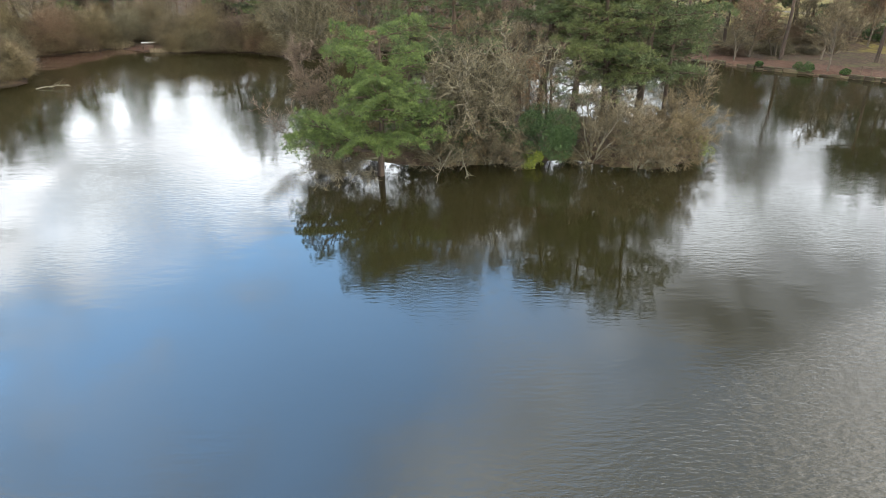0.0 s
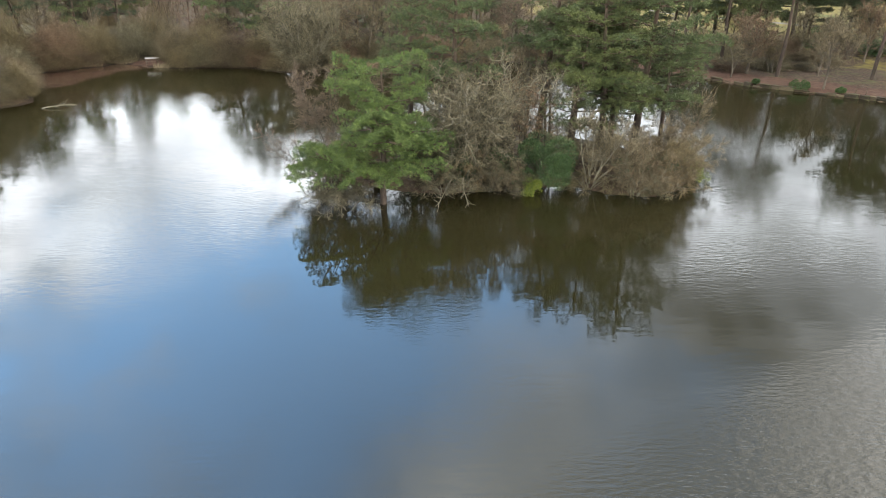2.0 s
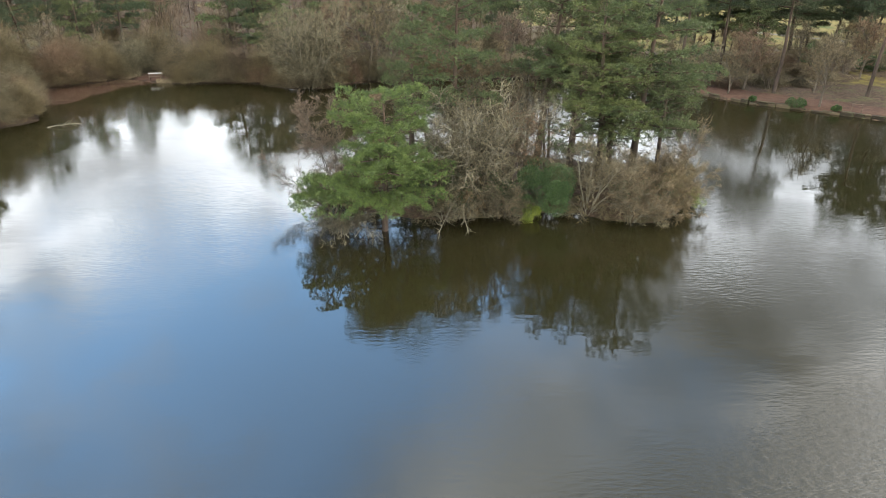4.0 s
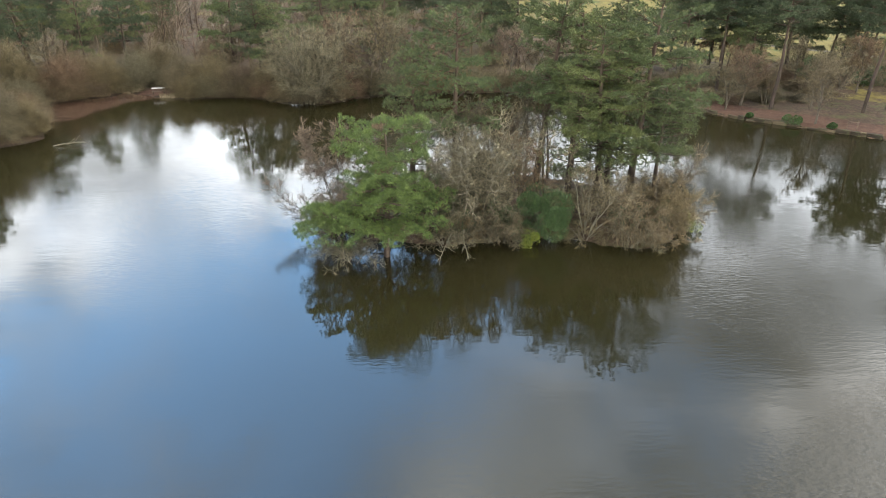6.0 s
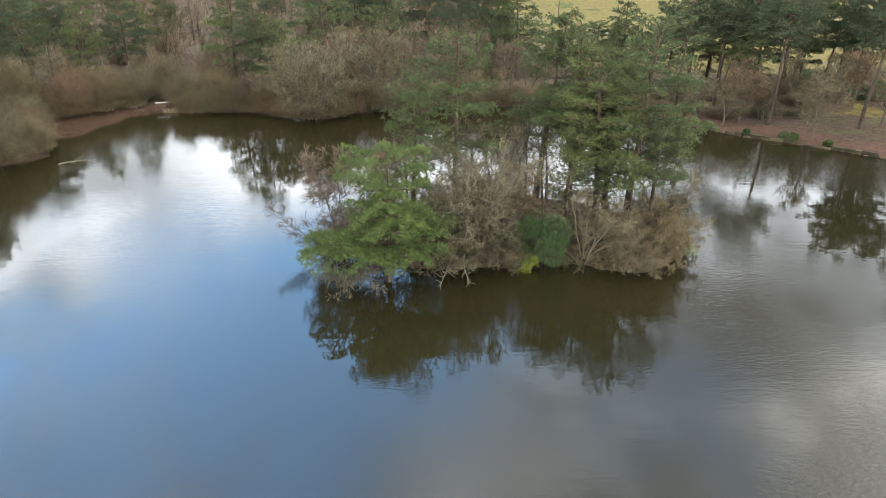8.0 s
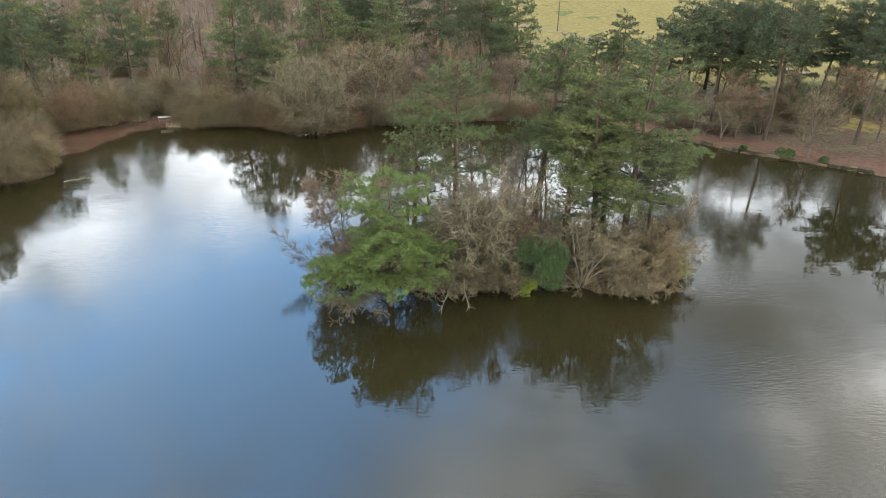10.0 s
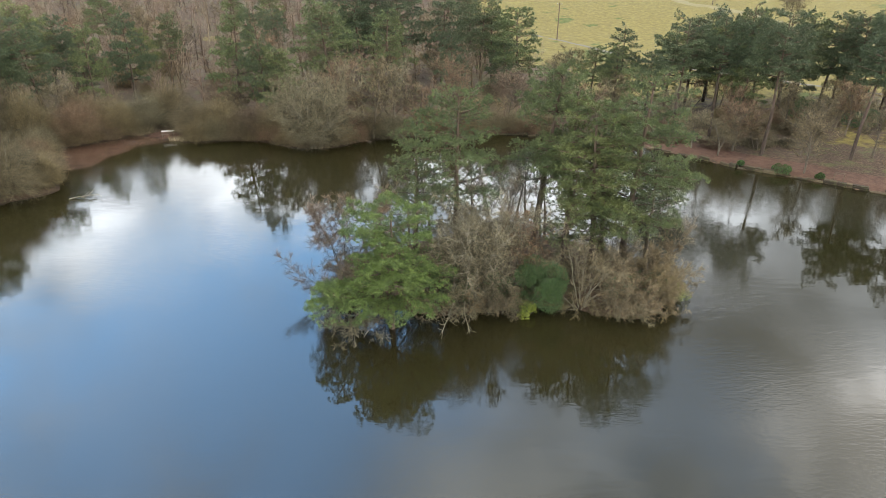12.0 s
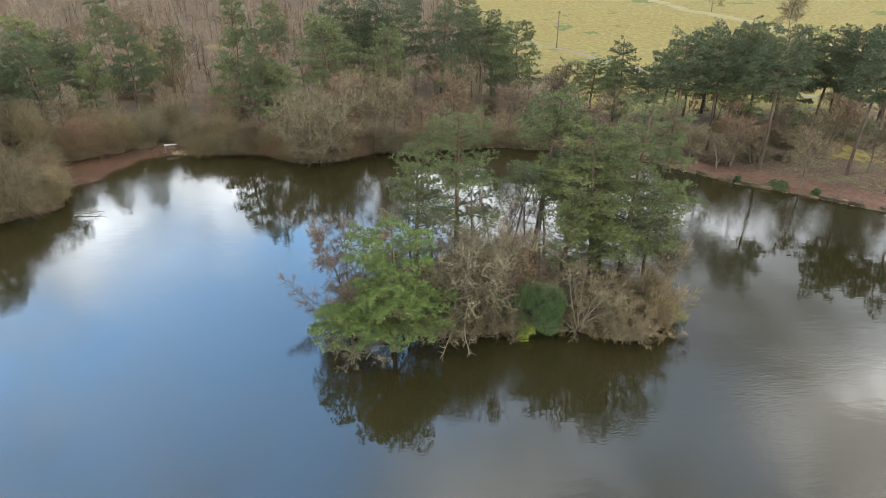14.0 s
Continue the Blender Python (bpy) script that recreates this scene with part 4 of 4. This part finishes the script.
def wood_spots(seed, count, box, gap, keep):
    """Random spots in a box, no two closer than gap."""
    r = np.random.default_rng(seed)
    out = []
    for _ in range(count * 30):
        x, y = r.uniform(box[0], box[1]), r.uniform(box[2], box[3])
        if keep(x, y) and all((x - a) ** 2 + (y - b) ** 2 > gap * gap for a, b in out):
            out.append((x, y))
            if len(out) == count:
                break
    return out


def wooded(x, y):
    return y > 92 + 0.05 * abs(x) and x < 13 - (y - 130) * 0.10 if y > 118 else inside_and_far(np.array([x]), np.array([y]), SHORE)[0] < -4 and x < 24


scatter(bare_kinds, bare_count, [(x, y, rng.uniform(6, 9.5), rng.uniform(2.6, 3.8)) for x, y in wood_spots(1, 80, (-110, 24, 92, 175), 4.2, lambda x, y: wooded(x, y) and not (-50 < x < -33 and y < 114))], (10.0, 3.6),
        "bare brown deciduous woodland tree", "tree", "woodland trees")
scatter(bare_kinds, bare_count, [(x, y, rng.uniform(5, 8), rng.uniform(2.4, 3.4)) for x, y in wood_spots(6, 15, (26, 72, 86, 106), 3.6, lambda x, y: inside_and_far(np.array([x]), np.array([y]), SHORE)[0] < -7)], (10.0, 3.6),
        "bare brown deciduous tree under the pines", "tree", "woodland trees")
scatter(thicket_kinds, bush_count, [(x, y, rng.uniform(2.5, 4.5), rng.uniform(2.6, 3.8)) for x, y in wood_spots(2, 18, (-90, 24, 92, 130), 5.5, wooded)], (6.0, 4.0),
        "bare brown undergrowth in the woodland", "bush", "woodland undergrowth")

# evergreen shrubs at the foot of the banks
for i, (x, y, h, w, m, label) in enumerate([
        (41.4, 74.2, 0.9, 1.4, M_HOLLY, "low dark green bush overhanging the stone edging"), (44.9, 71.9, 0.55, 0.6, M_HOLLY, "small green bush growing from the stone edging"),
        (37.4, 76.6, 0.5, 0.5, M_HOLLY, "small green bush growing from the stone edging"), (47.5, 100.5, 4.4, 2.0, M_HOLLY, "dark green holly under the pines"),
        (54.5, 96.0, 4.0, 1.8, M_HOLLY, "dark green holly under the pines"), (62.5, 93.5, 4.4, 2.2, M_HOLLY, "dark green holly under the pines"), (60.0, 92.0, 2.6, 1.6, M_HOLLY, "dark green holly under the pines"),
        (-13.6, 87.6, 2.4, 1.8, M_HOLLY, "dark green holly at the wooded bank"), (-63.5, 79.5, 2.0, 1.8, M_HOLLY, "dark green holly at the wooded bank"), (20.5, 96.0, 3.0, 1.8, M_HOLLY, "dark green holly at the wooded bank")]):
    stand(make_evergreen("holly_bush", 200 + i, h, w, m, 3200 if h > 1.5 else 3600, 0.2 if h > 1.5 else 0.11), x, y, i * 50, label=label, category="bush", group="bank evergreens")

# lone bare trees on the field
stand(make_bare("bare_tree", 301, 7.8, 4.0, M_BARK, M_TWIG_BROWN, stems=1, limbs=22, branches=8, sprays=6, twigs=5, twig_w=0.011, stout=0.7, thick=0.8), 95.7, 184.7, label="rounded bare tree standing alone on the field", category="tree")
stand(make_bare("bare_tree", 302, 6.5, 3.0, M_BARK, M_TWIG_BROWN, stems=1, limbs=12, branches=6, sprays=5, twigs=3, twig_w=0.035), 84.8, 213.2, label="small bare tree standing alone on the field", category="tree")


def make_far_woods():
    """Bare rounded crowns on the slope behind, too many to count."""
    r = np.random.default_rng(77)
    spots = wood_spots(3, 780, (-175, 22, 97, 262), 3.9, lambda x, y: (x < 14 - (y - 130) * 0.10 if y > 118 else wooded(x, y)) and not (abs(x + 60) < 5 and abs(y - 171) < 6))
    pile, tone, faces = Pile(), [], 0
    for x, y in spots:
        z, h, w = ground_at(x, y), r.uniform(5, 11), r.uniform(2.2, 3.8)
        own = r.uniform(0, 1)
        stem = bent(r, np.array([[x, y, z - 0.3]]), np.array([[0, 0, 1.0]]), np.array([h * 0.8]), 4, 0.05, 0.02)
        tubes(pile, stem, np.linspace(0.17, 0.05, 5)[None], 4)
        # boughs fan up from the stem to a domed outline, twigs from the boughs
        n = 18
        s1, _ = along(np.repeat(stem, n, 0), r.uniform(0.2, 0.8, n))
        t, u = r.uniform(0, 6.28, n), r.uniform(0.15, 1, n)
        end = np.array([x, y, z]) + np.stack([np.cos(t) * np.sqrt(1 - u * u) * w, np.sin(t) * np.sqrt(1 - u * u) * w, h * (0.35 + 0.65 * u)], 1)
        spikes(pile, s1, end, np.full(n, 0.045))
        m = np.repeat(np.arange(n), 5)
        s4 = s1[m] + (end - s1)[m] * r.uniform(0.35, 0.95, (len(m), 1))
        spikes(pile, s4, s4 + splay(r, unit(end - s1)[m], r.uniform(0.2, 0.8, len(m))) * r.uniform(0.8, 1.9, (len(m), 1)), np.full(len(m), 0.028))
        tone.append((own, n * 3 + len(m) * 3, 16))
    me = pile.mesh("far_woods", M_TWIG_FAR)
    shade = np.concatenate([np.full(a, o) for o, a, _ in tone] + [np.full(b, o) for o, _, b in tone])
    me.attributes.new("tone", "FLOAT", "FACE").data.foreach_set("value", shade.astype(np.float32))
    tagged(new("far_woods", me), "bare brown winter woodland on the far slope", "woodland", kind="stuff")


def far_twig_material():
    k = Nodes("far_twigs", 0.9, 0.2).world_place()
    c = k.ramp(k.attr("tone"), (0.0, (0.075, 0.057, 0.039)), (0.3, (0.150, 0.112, 0.086)), (0.55, (0.115, 0.079, 0.054)), (0.8, (0.136, 0.109, 0.066)), (1.0, (0.19, 0.153, 0.114)))
    c = k.mix(1.0, c, k.ramp(k.per_island(), (0.0, 0.45), (1.0, 1.35)), "MULTIPLY")
    k.colour(k.mix(1.0, c, k.ramp(k.noise(0.07, 3), (0.35, 0.7), (0.7, 1.15)), "MULTIPLY"))
    return k.m


M_TWIG_FAR = far_twig_material()
make_far_woods()
# pines on the slope, and young ones under them
far_more = [(x, y, float(rng.uniform(11, 15)), float(rng.uniform(2.8, 4.0))) for x, y in wood_spots(4, 13, (-120, 8, 125, 230), 8.0, lambda x, y: x < 10 - (y - 130) * 0.10)]
for x, y, h, w in far_more:
    kind = far_kinds[used % 5]
    ob = copy_thing(kind, Matrix())
    ob.matrix_basis = Matrix.LocRotScale((x, y, ground_at(x, y)), Euler((0, 0, rng.uniform(0, 6.28))), (w / 3.9, w / 3.9, h / 14.0))
    tagged(ob, "dark green scots pine among brown bare woodland", "pine tree", "woodland pines")
    used += 1


# ---- reeds, mud and tracks ----
def make_reeds(name, spots, seed, label):
    r = np.random.default_rng(seed)
    pile = Pile()
    for x0, y0, rx, ry, n, h in spots:
        a, q = r.uniform(0, 6.28, n), np.sqrt(r.uniform(0, 1, n))
        x, y = x0 + np.cos(a) * q * rx, y0 + np.sin(a) * q * ry
        z = np.maximum(land(x, y)[0], 0.0) - 0.05
        p = np.stack([x, y, z], 1)
        tip = p + np.stack([r.normal(0, 0.25, n), r.normal(0, 0.25, n), np.ones(n)], 1) * (h * r.uniform(0.6, 1.15, n))[:, None]
        spikes(pile, p, tip, r.uniform(0.012, 0.022, n))
    tagged(new(name, pile.mesh(name, M_REED)), label, "reeds", kind="stuff")


make_reeds("reeds", [(-45.5, 91.0, 2.6, 0.9, 900, 1.0), (-48.6, 88.6, 2.0, 0.9, 600, 0.9), (-36.0, 88.0, 3.5, 0.8, 700, 0.7), (-25.5, 88.2, 2.5, 0.6, 400, 0.6)], 5, "pale dry reeds and grass along the bank")
make_reeds("dead_bracken", [(52, 100, 18, 6, 2500, 0.5), (45, 85.5, 8, 2.2, 1200, 0.35), (14, 102, 10, 6, 1800, 0.6), (20, 120, 9, 8, 1500, 0.6)], 6, "dry brown bracken and grass under the trees")


def make_mud():
    """A low bar of wet mud that the water just covers and uncovers."""
    k = Nodes("wet_mud", 0.06, 0.5).world_place()
    g = k.noise(1.1, 5, 0.65)
    k.colour(k.ramp(g, (0.3, (0.036, 0.021, 0.014)), (0.7, (0.085, 0.050, 0.035))))
    k.b.inputs["Coat Weight"].default_value, k.b.inputs["Coat Roughness"].default_value = 0.6, 0.04
    k.bump(g, 0.15, 0.02)
    xs, ys = np.arange(-55, -33, 0.3), np.arange(73, 92, 0.3)
    gx, gy = np.meshgrid(xs, ys)
    gx, gy = gx.ravel(), gy.ravel()
    # shallows between the bank and a drier hump
    shallow = inside_and_far(gx, gy, np.array([(-53.5, 84.5), (-49.5, 87.2), (-45.5, 91), (-37, 88.6), (-39.5, 86.8), (-43, 85.0), (-44.2, 80.5), (-45.4, 76.6), (-48, 75.6), (-50.2, 78.2)]))
    shallow = shallow + 0.55 * wavy(gx, gy, 1.1, 1.0) + 0.3 * wavy(gx, gy, 2.9, 0.3)
    hump = 1.0 - np.hypot((gx + 47.2) / 1.8, (gy - 77.6) / 0.7) + 0.2 * wavy(gx, gy, 1.6, 2.0)
    z = np.clip(0.012 * shallow, -0.06, 0.010) + 0.05 * np.clip(hump, 0, 0.8) + 0.002 * wavy(gx, gy, 5.1, 0.5)
    idx = np.arange(len(gx)).reshape(len(ys), len(xs))
    q = np.stack([idx[:-1, :-1], idx[:-1, 1:], idx[1:, 1:], idx[1:, :-1]], -1).reshape(-1, 4)
    q = q[(z[q] > -0.03).any(1)]
    me = mesh_from("mud_bar", np.stack([gx, gy, z], 1), [q], k.m, True)
    tagged(new("mud_bar", me), "wet reddish-brown mud bar in shallow water", "mud", kind="structure")


make_mud()


def ribbon(name, pts, width, material, label, category):
    p = np.array(pts, float)
    # smooth the line
    t = np.linspace(0, len(p) - 1, len(p) * 8)
    line = np.stack([np.interp(t, np.arange(len(p)), p[:, i]) for i in (0, 1)], 1)
    for _ in range(12):
        line[1:-1] = (line[:-2] + 2 * line[1:-1] + line[2:]) / 4
    d = unit(np.gradient(line, axis=0))
    n = np.stack([-d[:, 1], d[:, 0]], 1)
    rows = []
    for o in np.linspace(-0.5, 0.5, 5):
        q = line + n * (o * width * (1 + 0.15 * np.sin(t * 2.1)))[:, None]
        rows.append(np.column_stack([q, land(q[:, 0], q[:, 1])[0] + 0.06 - 0.05 * abs(o) * 2]))
    v = np.stack(rows, 1)
    idx = np.arange(v.shape[0] * 5).reshape(-1, 5)
    q = np.stack([idx[:-1, :-1], idx[1:, :-1], idx[1:, 1:], idx[:-1, 1:]], -1).reshape(-1, 4)
    tagged(new(name, mesh_from(name, v.reshape(-1, 3), [q], material, True)), label, category, kind="structure")


M_TRACK = plain_material("track_gravel", (0.075, 0.068, 0.058), (0.115, 0.106, 0.092), 0.95, 2.0)
M_SAND = plain_material("bare_sand", (0.098, 0.082, 0.033), (0.165, 0.14, 0.066), 0.95, 1.5)
ribbon("footpath", [(16, 184), (23.3, 177.1), (30.6, 166.2), (33.7, 160.4), (40.2, 147.3), (48.6, 133.9), (57.5, 127), (65.1, 119.7), (70.8, 114.6), (76.9, 110), (95, 98)], 1.2, M_TRACK, "pale grey gravel footpath beside the field", "path")
ribbon("field_track", [(66, 250), (72.1, 237.5), (75.8, 230.5), (77.5, 215.4), (83.1, 208.4), (90.5, 196.9), (95, 180), (97.1, 173.5), (101.6, 165.5), (110, 150)], 4.6, M_SAND, "worn sandy track across the grassy field", "path")


# ---- small built things ----
def block(w, d, h, bevel=0.02, jitter=0.0, seed=0):
    """A box with worn edges, standing on its base."""
    r = random.Random(seed)
    bm = bmesh.new()
    bmesh.ops.create_cube(bm, size=1.0)
    for v in bm.verts:
        v.co = Vector((v.co.x * w, v.co.y * d, (v.co.z + 0.5) * h)) + Vector([r.uniform(-jitter, jitter) for _ in range(3)])
    bmesh.ops.bevel(bm, geom=bm.edges[:], offset=bevel, segments=1, affect="EDGES")
    return bm


def solid(name, bm, material):
    me = bpy.data.meshes.new(name)
    bm.to_mesh(me)
    bm.free()
    me.materials.append(material)
    return me


def bar(name, w, d, h, material, parent, m, label="", bevel=0.012):
    ob = part(name, solid(name, block(w, d, h, bevel), material), parent, label)
    ob.matrix_basis = m
    return ob


M_PALE_WOOD = plain_material("weathered_pale_wood", (0.34, 0.33, 0.32), (0.52, 0.51, 0.49), 0.8, 9, stretch=(0.2, 1, 1))
M_DARK_WOOD = plain_material("dark_wood", (0.05, 0.036, 0.026), (0.12, 0.085, 0.06), 0.85, 9, stretch=(0.2, 1, 1))
M_BROWN_WOOD = plain_material("brown_wood", (0.11, 0.07, 0.045), (0.20, 0.135, 0.09), 0.85, 9, stretch=(0.2, 1, 1))


def make_bench(name, x, y, turn, back, label, length=1.9):
    b = base_of(name)
    for sx in (-0.40, 0.40):
        bar("leg", 0.09, 0.42, 0.46, M_DARK_WOOD, b, pose(sx * length, 0, -0.06))
    for sy in (-0.15, 0.0, 0.15):
        bar("seat_slat", length, 0.13, 0.045, M_DARK_WOOD, b, pose(0, sy, 0.405))
    for sx in (-0.40, 0.40):
        bar("back_post", 0.08, 0.06, 0.52, M_DARK_WOOD, b, pose(sx * length, 0.235, 0.40, -8))
    bar("backrest", length, 0.05, 0.17, back, b, pose(0, 0.262, 0.72, -8), "pale weathered top board")
    bar("backrest", length, 0.05, 0.12, M_DARK_WOOD, b, pose(0, 0.235, 0.54, -8))
    b.matrix_basis = pose(x, y, ground_at(x, y), 0, 0, turn)
    return tagged(b, label, "bench")


make_bench("park_bench", -39.9, 88.9, 12, M_PALE_WOOD, "wooden bench with pale top board facing the pond", 1.8)
make_bench("park_bench", 35.4, 86.2, -14, M_BROWN_WOOD, "dark wooden bench beside the earth path", 1.7)


def make_rail(x, y, turn):
    b = base_of("rail_frame")
    for sx in (-0.5, 0.5):
        bar("post", 0.10, 0.10, 1.0, M_DARK_WOOD, b, pose(sx, 0, -0.1))
    bar("crossbar", 1.16, 0.12, 0.09, M_DARK_WOOD, b, pose(0, 0, 0.9))
    bar("crossbar", 0.90, 0.05, 0.06, M_DARK_WOOD, b, pose(0, 0, 0.72))
    b.matrix_basis = pose(x, y, ground_at(x, y), 0, 0, turn)
    tagged(b, "short dark wooden rail frame at the pond edge", "rail")


make_rail(46.6, 70.9, -30)


def make_pole(x, y):
    b = base_of("utility_pole")
    p = Pile()
    tubes(p, np.array([[(0, 0, -0.3), (0, 0, 4.0), (0, 0, 9.0)]], float), np.array([[0.15, 0.13, 0.10]]), 8)
    part("shaft", p.mesh("shaft", M_DARK_WOOD, True), b)
    bar("cross_arm", 1.3, 0.12, 0.12, M_DARK_WOOD, b, pose(0, 0.12, 8.5))
    for sx in (-0.55, 0.0, 0.55):
        bar("insulator", 0.09, 0.09, 0.16, M_PALE_WOOD, b, pose(sx, 0.12, 8.62))
    b.matrix_basis = pose(x, y, ground_at(x, y))
    tagged(b, "thin dark wooden utility pole on the field", "pole")


make_pole(28.8, 168.6)


def make_fallen(name, seed, x, y, z, length, turn, tilt, label):
    """A bleached broken bough reaching over the water."""
    r = np.random.default_rng(seed)
    b = base_of(name)
    p = Pile()
    main = bent(r, np.zeros((1, 3)), np.array([[1.0, 0, 0]]), np.array([length]), 6, 0.10, 0.0)
    tubes(p, main, np.linspace(0.07, 0.02, 7)[None], 6)
    s, d = along(np.repeat(main, 12, 0), r.uniform(0.3, 1, 12))
    sub = bent(r, s, splay(r, d, r.uniform(0.4, 0.9, 12)), length * r.uniform(0.15, 0.35, 12), 3, 0.2, 0.0)
    tubes(p, sub, np.linspace(0.028, 0.01, 4)[None].repeat(12, 0), 4)
    part("bough", p.mesh("bough", M_PALE_BARK, True), b)
    b.matrix_basis = pose(x, y, z, 0, tilt, turn)
    tagged(b, label, "branch")


make_fallen("fallen_branch", 1, 0.8, 42.8, 1.3, 3.6, 238, 22, "pale dead branch leaning down to the water")
make_fallen("fallen_branch", 2, 1.4, 42.4, 1.2, 3.0, 262, 24, "pale dead branch leaning down to the water")
make_fallen("fallen_branch", 3, -4.2, 42.2, 0.7, 3.4, 200, 6, "dark low branch reaching over the water")
make_fallen("fallen_branch", 4, -42.2, 66.0, 0.03, 3.2, 20, 0, "bleached branch floating by the bank")


def make_nest(x, y, z, size, seed):
    """A rough bowl of dry sticks."""
    r = np.random.default_rng(seed)
    b = base_of("bird_nest")
    n = 420
    a, q = r.uniform(0, 6.28, n), np.sqrt(r.uniform(0.15, 1, n))
    p = np.stack([np.cos(a) * q * size, np.sin(a) * q * size, 0.30 * size * q ** 2 + r.normal(0, 0.05, n)], 1)
    d = unit(np.stack([-np.sin(a), np.cos(a), r.normal(0, 0.25, n)], 1) + r.normal(0, 0.45, (n, 3)))
    ln = size * r.uniform(0.4, 1.1, (n, 1))
    pile = Pile()
    spikes(pile, p - d * ln * 0.5, p + d * ln * 0.5, r.uniform(0.008, 0.016, n))
    part("sticks", pile.mesh("sticks", M_TWIG_PINK), b)
    b.matrix_basis = pose(x, y, z)
    tagged(b, "bulky nest of dry sticks resting on pine boughs", "nest", "heron nests")


make_nest(-4.2, 39.6, 6.6, 0.45, 1)
make_nest(-4.6, 42.4, 8.9, 0.40, 2)


# ---- stone edging of the eastern bank, block by block ----
def make_edging():
    base = tagged(base_of("stone_edging"), "low worn sandstone edging along the pond bank", "retaining wall", kind="structure")
    r = random.Random(9)
    shapes = [solid("block", block(1.0, 0.34, 0.5, 0.045, 0.05, i), M_STONE) for i in range(7)]
    caps = [solid("slab", block(1.0, 0.5, 0.12, 0.025, 0.02, 20 + i), M_STONE) for i in range(4)]
    line = SHORE[20:32]
    for (ax, ay), (bx, by) in zip(line[:-1], line[1:]):
        run, turn = math.hypot(bx - ax, by - ay), math.degrees(math.atan2(by - ay, bx - ax))
        at = 0.0
        while at < run - 0.2:
            w = min(r.uniform(0.8, 1.7), run - at)
            u = (at + w / 2) / run
            x, y = ax + (bx - ax) * u, ay + (by - ay) * u
            at += w
            if ax < 42 and r.random() < 0.1:
                continue
            slip = r.random() < (0.3 if ax < 42 else 0.15)
            ob = part("block", r.choice(shapes), base)
            ob.matrix_basis = pose(x + r.uniform(-0.05, 0.05), y + r.uniform(-0.05, 0.05) - (0.2 if slip else 0), -0.14 - (0.12 if slip else 0) + r.uniform(-0.04, 0.04), r.uniform(-4, 4) + (14 if slip else 0), r.uniform(-2, 2), turn + r.uniform(-4, 4)) @ Matrix.Diagonal((w * 0.97, r.uniform(0.8, 1.3), r.uniform(0.72, 1.04), 1))
            if not slip and ax > 30 and r.random() < 0.6:
                cap = part("slab", r.choice(caps), base)
                cap.matrix_basis = pose(x, y + 0.12, 0.335 + r.uniform(-0.015, 0.02), 0, 0, turn + r.uniform(-3, 3)) @ Matrix.Diagonal((w * 0.95, 1, 1, 1))


make_edging()
